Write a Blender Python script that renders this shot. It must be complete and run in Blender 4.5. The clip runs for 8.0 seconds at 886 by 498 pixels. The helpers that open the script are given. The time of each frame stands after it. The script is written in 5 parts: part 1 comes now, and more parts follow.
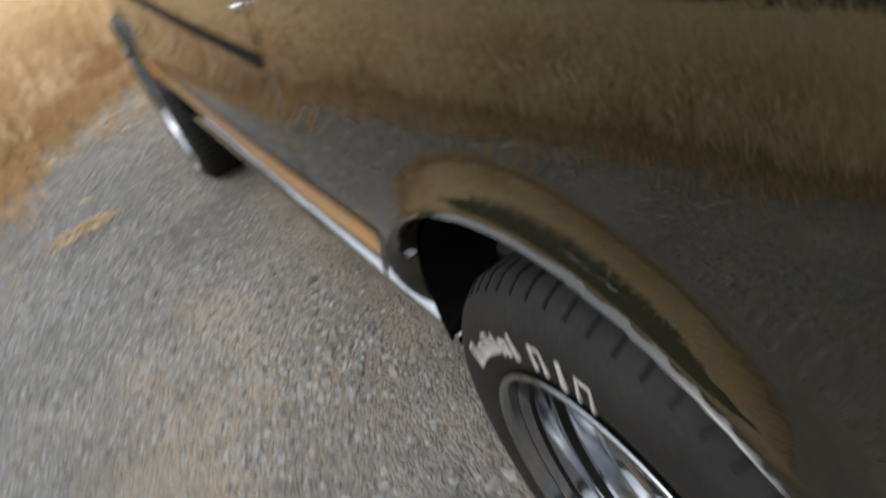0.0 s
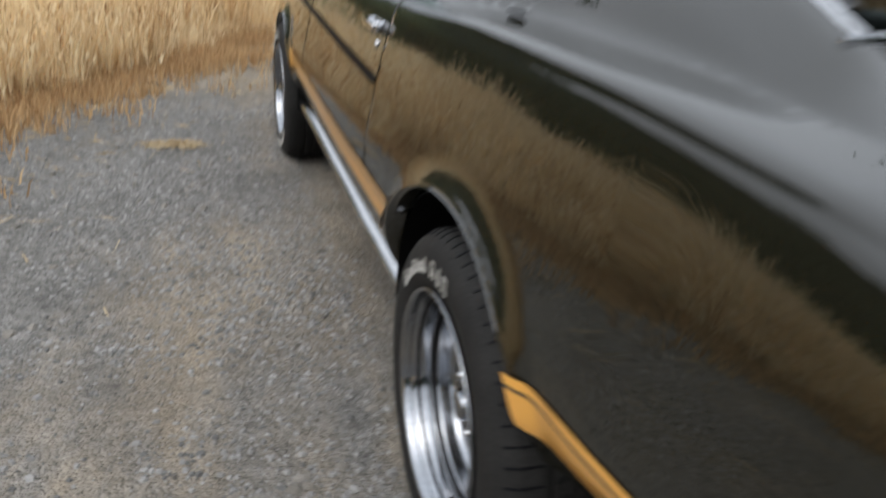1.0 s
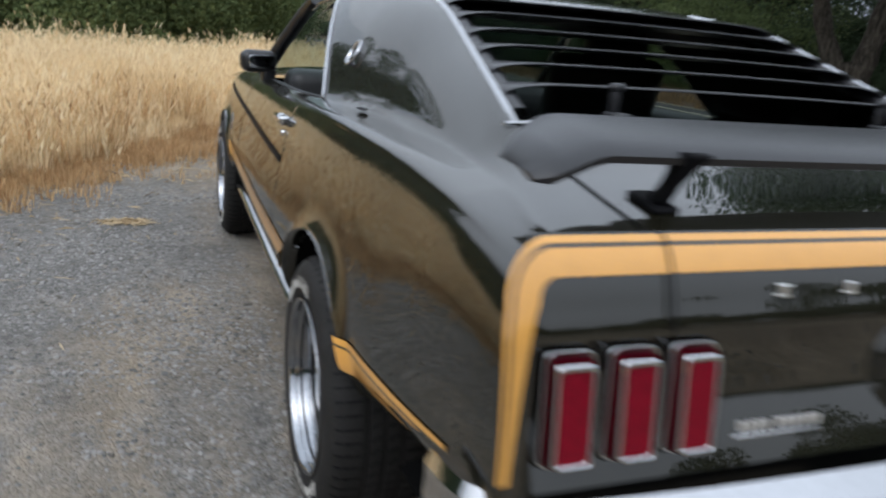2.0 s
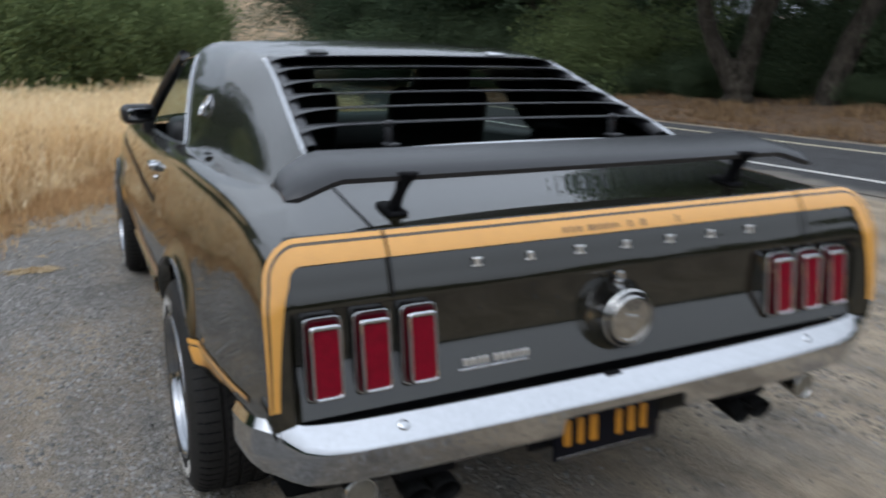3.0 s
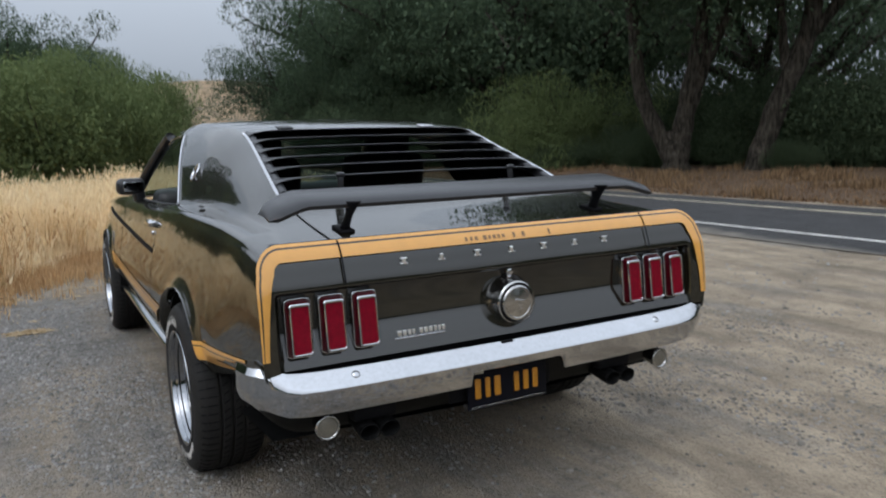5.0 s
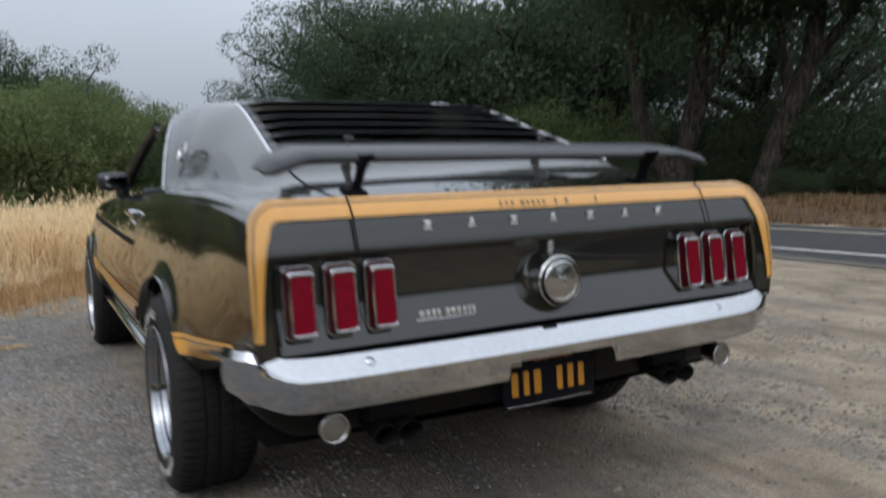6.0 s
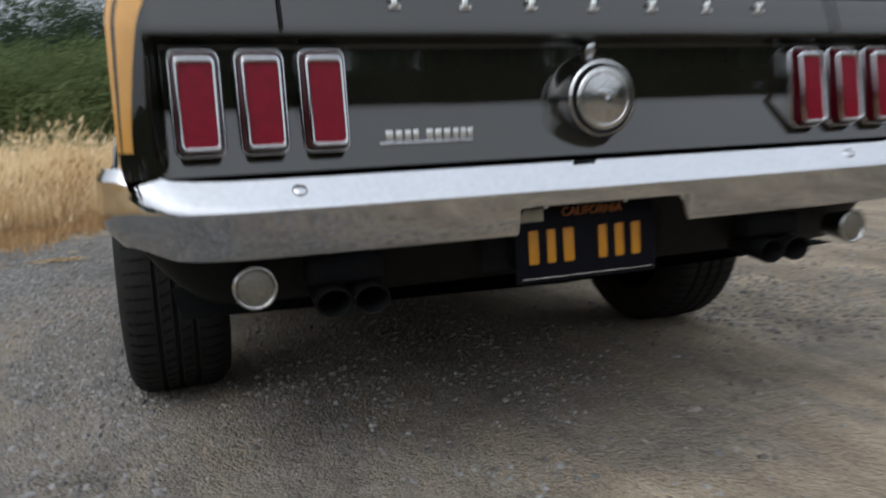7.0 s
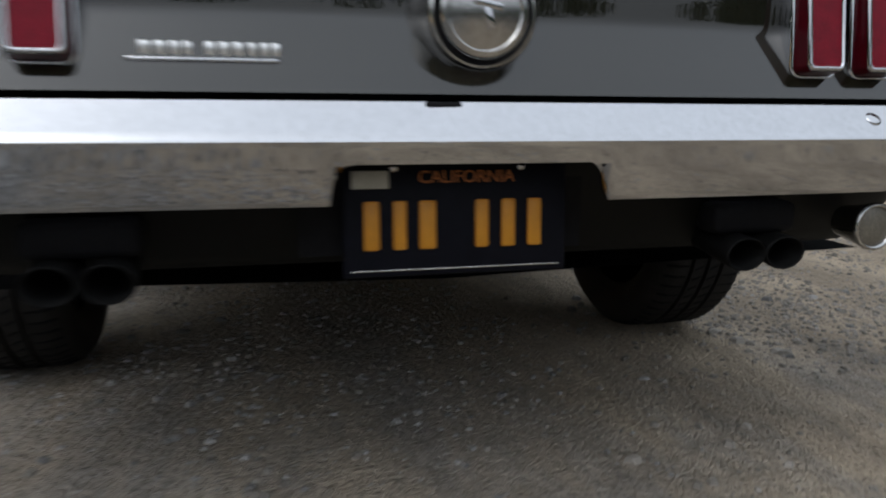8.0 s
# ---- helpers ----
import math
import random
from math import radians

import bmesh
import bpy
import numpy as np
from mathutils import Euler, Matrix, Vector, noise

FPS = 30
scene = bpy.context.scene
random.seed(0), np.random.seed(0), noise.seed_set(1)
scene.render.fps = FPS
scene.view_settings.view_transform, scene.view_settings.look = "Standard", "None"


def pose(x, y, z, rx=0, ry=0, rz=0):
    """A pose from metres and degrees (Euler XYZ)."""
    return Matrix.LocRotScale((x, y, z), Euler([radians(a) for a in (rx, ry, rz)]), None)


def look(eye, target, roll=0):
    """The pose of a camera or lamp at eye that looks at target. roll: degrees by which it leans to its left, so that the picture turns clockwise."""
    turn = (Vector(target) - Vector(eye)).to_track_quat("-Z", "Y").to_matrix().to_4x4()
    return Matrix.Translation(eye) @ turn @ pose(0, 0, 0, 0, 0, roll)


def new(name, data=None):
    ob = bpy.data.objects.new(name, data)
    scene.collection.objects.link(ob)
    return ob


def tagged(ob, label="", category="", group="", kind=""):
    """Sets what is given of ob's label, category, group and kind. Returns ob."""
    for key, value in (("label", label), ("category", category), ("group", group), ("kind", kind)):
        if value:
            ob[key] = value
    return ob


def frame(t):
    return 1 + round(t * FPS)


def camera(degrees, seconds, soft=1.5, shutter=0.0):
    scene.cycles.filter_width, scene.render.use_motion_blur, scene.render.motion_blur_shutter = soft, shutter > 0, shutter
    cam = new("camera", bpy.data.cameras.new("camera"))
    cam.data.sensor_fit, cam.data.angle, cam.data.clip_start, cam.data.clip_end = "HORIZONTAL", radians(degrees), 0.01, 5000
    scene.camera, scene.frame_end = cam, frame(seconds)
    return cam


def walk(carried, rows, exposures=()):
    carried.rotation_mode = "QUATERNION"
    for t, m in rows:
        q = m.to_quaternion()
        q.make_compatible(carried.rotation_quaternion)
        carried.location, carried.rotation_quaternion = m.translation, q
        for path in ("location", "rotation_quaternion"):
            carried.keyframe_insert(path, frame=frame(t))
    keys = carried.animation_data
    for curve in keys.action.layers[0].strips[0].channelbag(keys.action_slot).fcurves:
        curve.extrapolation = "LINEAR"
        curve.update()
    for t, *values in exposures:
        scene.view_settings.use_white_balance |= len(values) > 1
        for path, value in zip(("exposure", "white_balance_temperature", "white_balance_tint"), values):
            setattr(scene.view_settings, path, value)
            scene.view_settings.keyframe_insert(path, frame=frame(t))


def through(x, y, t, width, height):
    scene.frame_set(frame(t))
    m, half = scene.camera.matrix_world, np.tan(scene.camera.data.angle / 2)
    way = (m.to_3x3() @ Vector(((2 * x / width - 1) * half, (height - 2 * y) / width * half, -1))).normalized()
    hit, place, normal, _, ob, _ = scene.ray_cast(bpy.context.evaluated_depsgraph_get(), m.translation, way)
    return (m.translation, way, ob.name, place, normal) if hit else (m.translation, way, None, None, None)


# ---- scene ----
cam = camera(60.6, 8.0, soft=2.0, shutter=0.9)
PATH = [
    (0, (-1.138, 0.588, 1.079), (-0.607, 2.215, 0.044), -24.2),
    (0.5, (-1.271, 0.309, 1.139), (-0.76, 1.978, 0.163), -7.3),
    (1, (-1.305, -0.064, 1.164), (-0.72, 1.676, 0.372), 4.2),
    (1.2, (-1.303, -0.182, 1.194), (-0.693, 1.587, 0.49), 4.5),
    (2.3, (-1.208, -0.921, 1.256), (-0.489, 0.87, 0.734), 4.5),
    (2.5, (-1.152, -1.03, 1.282), (-0.436, 0.767, 0.774), 3.3),
    (3, (-1.146, -1.273, 1.329), (-0.297, 0.471, 0.84), 0.5),
    (3.5, (-1.29, -1.549, 1.4), (-0.401, 0.177, 0.921), -2.8),
    (4, (-1.35, -1.804, 1.434), (-0.415, -0.078, 1.048), -2.2),
    (4.5, (-1.391, -1.989, 1.381), (-0.44, -0.265, 1.029), -1.5),
    (4.7, (-1.402, -2.002, 1.342), (-0.45, -0.275, 1.006), -1.5),
    (5.8, (-1.374, -1.699, 1.078), (-0.412, 0.048, 0.919), -1.3),
    (6, (-1.298, -1.598, 1.032), (-0.329, 0.142, 0.84), -1.6),
    (6.5, (-1.0, -1.412, 0.842), (-0.167, 0.388, 0.588), -2.4),
    (7, (-0.802, -1.212, 0.68), (-0.129, 0.647, 0.379), -2.6),
    (7.3, (-0.676, -1.108, 0.652), (-0.094, 0.777, 0.323), -1.7),
    (7.5, (-0.534, -1.068, 0.639), (-0.006, 0.829, 0.286), -0.8),
    (8, (-0.303, -0.904, 0.612), (0.189, 0.999, 0.243), 0.4),
]
walk(cam, [(t, look(eye, target, roll)) for t, eye, target, roll in PATH],
     exposures=[(0.0, -0.02, 6650, 10), (0.5, -0.21, 6650, 10), (1.2, -0.17, 6600, 10), (2.3, -0.28, 6200, 10), (4.7, -0.45, 6250, 10), (6.0, -0.45, 6350, 10), (7.0, -0.50, 6400, 10), (8.0, -0.64, 6400, 10)])

# ---- sky, sun ----
world = bpy.data.worlds.new("overcast")
scene.world = world
world.use_nodes = True
wt = world.node_tree
wt.nodes.clear()
w_out = wt.nodes.new("ShaderNodeOutputWorld")
w_bg = wt.nodes.new("ShaderNodeBackground")
w_sky = wt.nodes.new("ShaderNodeTexSky")
w_sky.sky_type = 'NISHITA'
w_sky.sun_disc = False
w_sky.sun_elevation = radians(52)
w_sky.sun_rotation = radians(233)
w_sky.dust_density = 6.0
w_hsv = wt.nodes.new("ShaderNodeHueSaturation")
w_hsv.inputs["Saturation"].default_value = 0.12
w_mix = wt.nodes.new("ShaderNodeMixRGB")
w_mix.inputs[0].default_value = 0.72
w_mix.inputs[2].default_value = (4.80, 5.40, 6.22, 1)
# an overcast sky is brighter overhead than at the horizon
w_co = wt.nodes.new("ShaderNodeTexCoord")
w_sep = wt.nodes.new("ShaderNodeSeparateXYZ")
w_ramp = wt.nodes.new("ShaderNodeMapRange")
w_ramp.inputs["From Min"].default_value, w_ramp.inputs["From Max"].default_value = 0.0, 0.62
w_ramp.inputs["To Min"].default_value, w_ramp.inputs["To Max"].default_value = 0.72, 2.35
w_cloud = wt.nodes.new("ShaderNodeTexNoise")
w_cloud.inputs["Scale"].default_value = 2.3
w_cloud.inputs["Detail"].default_value = 5
w_cl = wt.nodes.new("ShaderNodeMapRange")
w_cl.inputs["To Min"].default_value, w_cl.inputs["To Max"].default_value = 0.88, 1.12
w_m1 = wt.nodes.new("ShaderNodeMath")
w_m1.operation = 'MULTIPLY'
w_scale = wt.nodes.new("ShaderNodeVectorMath")
w_scale.operation = 'SCALE'
wt.links.new(w_co.outputs["Generated"], w_sep.inputs[0])
wt.links.new(w_co.outputs["Generated"], w_cloud.inputs["Vector"])
wt.links.new(w_sep.outputs["Z"], w_ramp.inputs["Value"])
wt.links.new(w_cloud.outputs["Fac"], w_cl.inputs["Value"])
wt.links.new(w_ramp.outputs[0], w_m1.inputs[0])
wt.links.new(w_cl.outputs[0], w_m1.inputs[1])
wt.links.new(w_m1.outputs[0], w_scale.inputs["Scale"])
wt.links.new(w_sky.outputs[0], w_hsv.inputs["Color"])
wt.links.new(w_hsv.outputs[0], w_mix.inputs[1])
wt.links.new(w_mix.outputs[0], w_scale.inputs[0])
wt.links.new(w_scale.outputs[0], w_bg.inputs[0])
w_bg.inputs[1].default_value = 0.147
wt.links.new(w_bg.outputs[0], w_out.inputs[0])
sun_data = bpy.data.lights.new("sun", 'SUN')
sun_data.energy = 0.6
sun_data.angle = radians(170)
sun_data.color = (1.0, 0.96, 0.90)
sun = new("sun", sun_data)
sun.matrix_world = look((-4, -3, 14), (0, 0, 0))

# ---- materials ----
def mat(name, color, rough=0.5, metal=0.0, coat=0.0, coat_rough=0.03, noise_scale=0.0, vary=0.0, bump=0.0, bump_scale=80.0,
        spec=0.5, fine=None, trans=0.0, sheen=0.0):
    """A principled material with colour variation at two scales, and bump."""
    m = bpy.data.materials.new(name)
    m.use_nodes = True
    t = m.node_tree
    b = t.nodes["Principled BSDF"]
    b.inputs["Base Color"].default_value = (*color, 1)
    b.inputs["Roughness"].default_value = rough
    b.inputs["Metallic"].default_value = metal
    b.inputs["Coat Weight"].default_value = coat
    b.inputs["Coat Roughness"].default_value = coat_rough
    b.inputs["Specular IOR Level"].default_value = spec
    b.inputs["Transmission Weight"].default_value = trans
    b.inputs["Sheen Weight"].default_value = sheen
    tc = t.nodes.new("ShaderNodeTexCoord")
    if vary:
        a = t.nodes.new("ShaderNodeTexNoise")
        a.inputs["Scale"].default_value = noise_scale
        a.inputs["Detail"].default_value = 6
        c = t.nodes.new("ShaderNodeTexNoise")
        c.inputs["Scale"].default_value = noise_scale * 9.3
        c.inputs["Detail"].default_value = 3
        add = t.nodes.new("ShaderNodeMath")
        add.operation = 'ADD'
        t.links.new(tc.outputs["Object"], a.inputs["Vector"])
        t.links.new(tc.outputs["Object"], c.inputs["Vector"])
        t.links.new(a.outputs["Fac"], add.inputs[0])
        t.links.new(c.outputs["Fac"], add.inputs[1])
        r = t.nodes.new("ShaderNodeMapRange")
        r.inputs["From Min"].default_value, r.inputs["From Max"].default_value = 0.65, 1.35
        t.links.new(add.outputs[0], r.inputs["Value"])
        mx = t.nodes.new("ShaderNodeMixRGB")
        mx.inputs[1].default_value = (*[v * (1 - vary) for v in color], 1)
        hi = fine if fine else [min(1, v * (1 + vary)) for v in color]
        mx.inputs[2].default_value = (*hi, 1)
        t.links.new(r.outputs[0], mx.inputs[0])
        t.links.new(mx.outputs[0], b.inputs["Base Color"])
    if bump:
        n = t.nodes.new("ShaderNodeTexNoise")
        n.inputs["Scale"].default_value = bump_scale
        n.inputs["Detail"].default_value = 5
        bp = t.nodes.new("ShaderNodeBump")
        bp.inputs["Strength"].default_value = bump
        bp.inputs["Distance"].default_value = 0.01
        t.links.new(tc.outputs["Object"], n.inputs["Vector"])
        t.links.new(n.outputs["Fac"], bp.inputs["Height"])
        t.links.new(bp.outputs[0], b.inputs["Normal"])
    return m


PAINT = mat("dark_olive_paint", (0.0085, 0.0078, 0.0042), 0.45, 0.0, 1.0, 0.020, 3.0, 0.10, spec=0.05)
PAINT.node_tree.nodes["Principled BSDF"].inputs["Coat IOR"].default_value = 1.66
GOLD = mat("gold_stripe", (0.61, 0.300, 0.060), 0.35, 0.0, 0.7, 0.05, 30.0, 0.06)
MARK = mat("stripe_mark_brown", (0.17, 0.085, 0.025), 0.4, 0, 0.5, 0.05, 20.0, 0.2)
STRIPE_DARK = mat("stripe_dark_line", (0.05, 0.035, 0.02), 0.4, 0, 0.5, 0.05, 20.0, 0.2)
CHROME = mat("chrome", (0.51, 0.515, 0.53), 0.06, 1.0, 0, 0.03, 9.0, 0.05, 0.002, 30)
STEEL = mat("brushed_steel", (0.62, 0.61, 0.60), 0.22, 1.0, 0, 0.03, 20.0, 0.10, 0.03, 90)
BRIGHT = mat("bright_metal", (0.86, 0.86, 0.85), 0.30, 1.0, 0, 0.03, 40.0, 0.08)
RIM = mat("rim_chrome", (0.30, 0.31, 0.33), 0.12, 1.0, 0, 0.03, 9.0, 0.10, 0.02, 40)
BARREL = mat("worn_chrome", (0.46, 0.455, 0.445), 0.17, 1.0, 0, 0.06, 14.0, 0.2, 0.02, 60)
SPOKE = mat("spoke_grey", (0.11, 0.113, 0.12), 0.30, 1.0, 0, 0.03, 12.0, 0.15, 0.02, 60)
MATTE = mat("satin_black", (0.012, 0.012, 0.014), 0.36, 0, 0.0, 0.3, 25.0, 0.18, 0.06, 420)
BLACK = mat("black_trim_and_gaps", (0.007, 0.007, 0.008), 0.6, 0, 0, 0.3, 12.0, 0.3, spec=0.08)
TYRE = mat("tyre_rubber", (0.0170, 0.0161, 0.0153), 0.75, 0, 0, 0.3, 14.0, 0.35, 0.15, 160, spec=0.2)
WHITE_RUBBER = mat("raised_white_rubber", (0.40, 0.385, 0.355), 0.7, 0, 0, 0.3, 40.0, 0.3)
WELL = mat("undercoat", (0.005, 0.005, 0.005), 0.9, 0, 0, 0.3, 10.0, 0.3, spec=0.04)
RED = mat("red_lens", (0.155, 0.0008, 0.010), 0.35, 0, 0.16, 0.08, 60.0, 0.25, 0.05, 260, spec=0.12)
RED_DARK = mat("deep_red_lens", (0.050, 0.0006, 0.004), 0.3, 0, 0.2, 0.08, 60.0, 0.25, 0.03, 200, spec=0.15)
CLEAR = mat("cloudy_lens", (0.13, 0.116, 0.090), 0.4, 0, 0.12, 0.05, 25.0, 0.3, 0.15, 120)
PLATE = mat("plate_black", (0.0042, 0.0046, 0.0080), 0.5, 0, 0.0, 0.1, 40.0, 0.3, spec=0.1)
PLATE_GOLD = mat("plate_gold", (0.5040, 0.2106, 0.0108), 0.5, 0, 0, 0.1, 60.0, 0.15)
STICKER = mat("faded_sticker", (0.42, 0.40, 0.33), 0.6, 0, 0, 0.1, 70.0, 0.2)
# body olive, darkened and dulled to carry the shade below the bumper
VALANCE = mat("shaded_olive_valance", (0.0026, 0.0029, 0.0024), 0.55, 0, 0, 0.1, 9.0, 0.25, spec=0.18)
VINYL = mat("black_vinyl", (0.014, 0.014, 0.015), 0.5, 0, 0, 0.3, 20.0, 0.25, 0.1, 200)


def glass(name, tint=(0.50, 0.58, 0.55)):
    m = bpy.data.materials.new(name)
    m.use_nodes = True
    t = m.node_tree
    t.nodes.clear()
    o = t.nodes.new("ShaderNodeOutputMaterial")
    tr = t.nodes.new("ShaderNodeBsdfTransparent")
    tr.inputs[0].default_value = (*tint, 1)
    gl = t.nodes.new("ShaderNodeBsdfGlossy")
    gl.inputs["Roughness"].default_value = 0.02
    lw = t.nodes.new("ShaderNodeLayerWeight")
    pw = t.nodes.new("ShaderNodeMath"); pw.operation = 'POWER'; pw.inputs[1].default_value = 4.0
    fr = t.nodes.new("ShaderNodeMath"); fr.operation = 'MULTIPLY_ADD'; fr.inputs[1].default_value, fr.inputs[2].default_value = 0.9, 0.06
    t.links.new(lw.outputs["Facing"], pw.inputs[0])
    t.links.new(pw.outputs[0], fr.inputs[0])
    mx = t.nodes.new("ShaderNodeMixShader")
    t.links.new(fr.outputs[0], mx.inputs[0])
    t.links.new(tr.outputs[0], mx.inputs[1])
    t.links.new(gl.outputs[0], mx.inputs[2])
    t.links.new(mx.outputs[0], o.inputs[0])
    return m


GLASS = glass("window_glass")


# ---- mesh helpers ----
def part(name, bm, material, parent, label="", smooth=True):
    """Links a bmesh as one mesh object under a thing or a part."""
    me = bpy.data.meshes.new(name)
    bm.normal_update()
    bm.to_mesh(me)
    bm.free()
    me.materials.append(material)
    if smooth:
        for p in me.polygons:
            p.use_smooth = True
    ob = new(name, me)
    ob.parent = parent
    if label:
        ob["label"] = label
    return ob


def creased(ob, deg=35):
    """Keeps edges sharper than this crisp."""
    me = ob.data
    bm = bmesh.new()
    bm.from_mesh(me)
    for e in bm.edges:
        e.smooth = not (len(e.link_faces) == 2 and e.calc_face_angle(0) > radians(deg))
    bm.to_mesh(me)
    bm.free()
    return ob


def thing(name, label, category, at=(0, 0, 0), group="", kind=""):
    e = new(name)
    e.location = at
    return tagged(e, label, category, group, kind)


def grid(bm, rows, close=False, flip=False, keep=None):
    """Quads over a table of points; keep(i, j) may leave cells out. Returns the table of vertices."""
    vs = [[bm.verts.new(p) for p in r] for r in rows]
    for i in range(len(vs) - 1):
        n = len(vs[i])
        for j in range(n if close else n - 1):
            if keep and not keep(i, j):
                continue
            q = [vs[i][j], vs[i][(j + 1) % n], vs[i + 1][(j + 1) % n], vs[i + 1][j]]
            try:
                bm.faces.new(q[::-1] if flip else q)
            except ValueError:
                pass
    return vs


def fcurve(xs, ys):
    """A smooth curve through the given values, with no overshoot."""
    xs, ys = np.array(xs, float), np.array(ys, float)
    d = np.diff(ys) / np.diff(xs)
    m = np.r_[d[0], [0 if a * b <= 0 else 2 * a * b / (a + b) for a, b in zip(d[:-1], d[1:])], d[-1]]

    def f(x):
        x = min(max(x, xs[0]), xs[-1])
        i = int(min(max(np.searchsorted(xs, x) - 1, 0), len(xs) - 2))
        h = xs[i + 1] - xs[i]
        t = (x - xs[i]) / h
        return float((1 + 2 * t) * (1 - t) ** 2 * ys[i] + t * (1 - t) ** 2 * h * m[i] + t * t * (3 - 2 * t) * ys[i + 1] + t * t * (t - 1) * h * m[i + 1])
    return f


def spline(pts, n):
    """n samples along a Catmull-Rom curve through the points."""
    p = [np.array(q, float) for q in pts]
    p = [2 * p[0] - p[1]] + p + [2 * p[-1] - p[-2]]
    out = []
    for k in range(n):
        u = k / (n - 1) * (len(p) - 3)
        i = min(int(u), len(p) - 4)
        t = u - i
        a, b, c, d = p[i:i + 4]
        out.append(0.5 * (2 * b + (c - a) * t + (2 * a - 5 * b + 4 * c - d) * t * t + (3 * b - a - 3 * c + d) * t ** 3))
    return out


def box(bm, size, at=(0, 0, 0), bevel=0.0, turn=None, segs=2):
    r = bmesh.ops.create_cube(bm, size=1.0)
    m = Matrix.Translation(at) @ (turn if turn else Matrix()) @ Matrix.Diagonal((*size, 1))
    bmesh.ops.transform(bm, matrix=m, verts=r["verts"])
    if bevel:
        es = list({e for v in r["verts"] for e in v.link_edges})
        bmesh.ops.bevel(bm, geom=es, offset=bevel, segments=segs, affect='EDGES', profile=0.5)
    return bm


def revolve(bm, profile, segs=48, m=None, close=False):
    """Turns (radius, along) pairs round the local x axis."""
    m = m or Matrix()
    rows = []
    for r, a in profile:
        rows.append([m @ Vector((a, r * math.cos(2 * math.pi * k / segs), r * math.sin(2 * math.pi * k / segs))) for k in range(segs)])
    if close:
        rows.append(rows[0])
    grid(bm, rows, close=True)
    return bm


def tube(bm, pts, radii, segs=10, cap=True):
    """A tapered tube along points."""
    pts = [Vector(p) for p in pts]
    rows = []
    up = Vector((0.13, 0.21, 1)).normalized()
    for i, p in enumerate(pts):
        d = (pts[min(i + 1, len(pts) - 1)] - pts[max(i - 1, 0)]).normalized()
        a = d.cross(up)
        if a.length < 0.05:
            a = d.cross(Vector((1, 0, 0)))
        a.normalize()
        b = d.cross(a)
        r = radii[i] if isinstance(radii, (list, tuple)) else radii
        rows.append([p + r * (math.cos(2 * math.pi * k / segs) * a + math.sin(2 * math.pi * k / segs) * b) for k in range(segs)])
    vs = grid(bm, rows, close=True)
    if cap:
        bm.faces.new(vs[0])
        bm.faces.new(vs[-1][::-1])
    return bm


# ---- the car: its lines, from rear (y = 0) to nose ----
HUB_R, HUB_F, HUB_Z = 1.048, 3.791, 0.335
ARCH_C = ((0.067, 0.425, 0.369), (0.0, 0.385, 0.365))     # forward shift, half length, height: rear, front


def arch_at(hub):
    s, a, b = ARCH_C[0] if hub == HUB_R else ARCH_C[1]
    return hub + s, HUB_Z + 0.015, a, b


def arch_y(hub, z, sign):
    """Where the rim of the arch stands at this height."""
    c, zc, a, b = arch_at(hub)
    t = min(1, max(-1, (z - zc) / b))
    return c + sign * a * math.sqrt(1 - t * t)


W = fcurve([0.03, 0.2, 0.5, 1.03, 1.5, 2.2, 3.0, 3.78, 4.3, 4.6, 4.78], [0.862, 0.870, 0.886, 0.904, 0.914, 0.918, 0.914, 0.908, 0.885, 0.845, 0.80])
ZB = fcurve([0.03, 0.15, 0.4, 0.8, 1.2, 1.6, 2.0, 2.6, 3.2, 3.8, 4.3, 4.78], [0.945, 0.962, 0.99, 1.012, 1.015, 1.0, 0.985, 0.97, 0.955, 0.925, 0.885, 0.83])
ZS = fcurve([0.03, 0.35, 0.7, 1.3, 3.4, 4.2, 4.78], [0.60, 0.555, 0.475, 0.335, 0.365, 0.36, 0.40])
ZC = fcurve([0.15, 0.25, 0.35, 0.45, 0.54, 0.62, 1.0, 1.33, 1.6, 2.1, 2.5, 2.68], [0.986, 1.002, 1.018, 1.036, 1.060, 1.096, 1.232, 1.338, 1.376, 1.402, 1.385, 1.35])
XW = fcurve([0.15, 0.62, 1.33, 2.68], [0.64, 0.618, 0.555, 0.55])
XB = fcurve([0.15, 0.5, 1.1, 1.6, 2.2, 3.3], [0.770, 0.722, 0.718, 0.765, 0.80, 0.79])
YE = fcurve([0.55, 0.68, 0.85, 0.92, 0.965, 0.99], [0.050, 0.053, 0.072, 0.099, 0.125, 0.15])


def rear_edge(y, z):
    """Slants the last stretch of the flanks to the line of the tail."""
    if y >= 0.40:
        return y
    e = YE(z)
    return e + (y - 0.03) / (0.40 - 0.03) * (0.40 - e)


def sail(u):
    """Fall of the sail panel from window edge to belt: it steepens, then runs out in a hollow."""
    if u < 0.8:
        t = u / 0.8
        return 0.8 * t * (1 - t) ** 2 * 0.12 + t * t * (3 - 2 * t) * 0.72 + 0.8 * t * t * (t - 1) * 1.75
    t = (u - 0.8) / 0.2
    return (1 + 2 * t) * (1 - t) ** 2 * 0.72 + t * (1 - t) ** 2 * 0.2 * 1.75 + t * t * (3 - 2 * t) + 0.2 * t * t * (t - 1) * 0.30


def top_z(y, x):
    """Height of deck, sail panel and roof."""
    xw, xb = XW(y), XB(y)
    zr = ZC(y) - 0.014
    if x <= xw:
        return ZC(y) - 0.014 * (x / xw) ** 2
    zb = ZB(y) + 0.008
    u = (x - xw) / (xb - xw)
    return zr - (zr - zb) * sail(u)


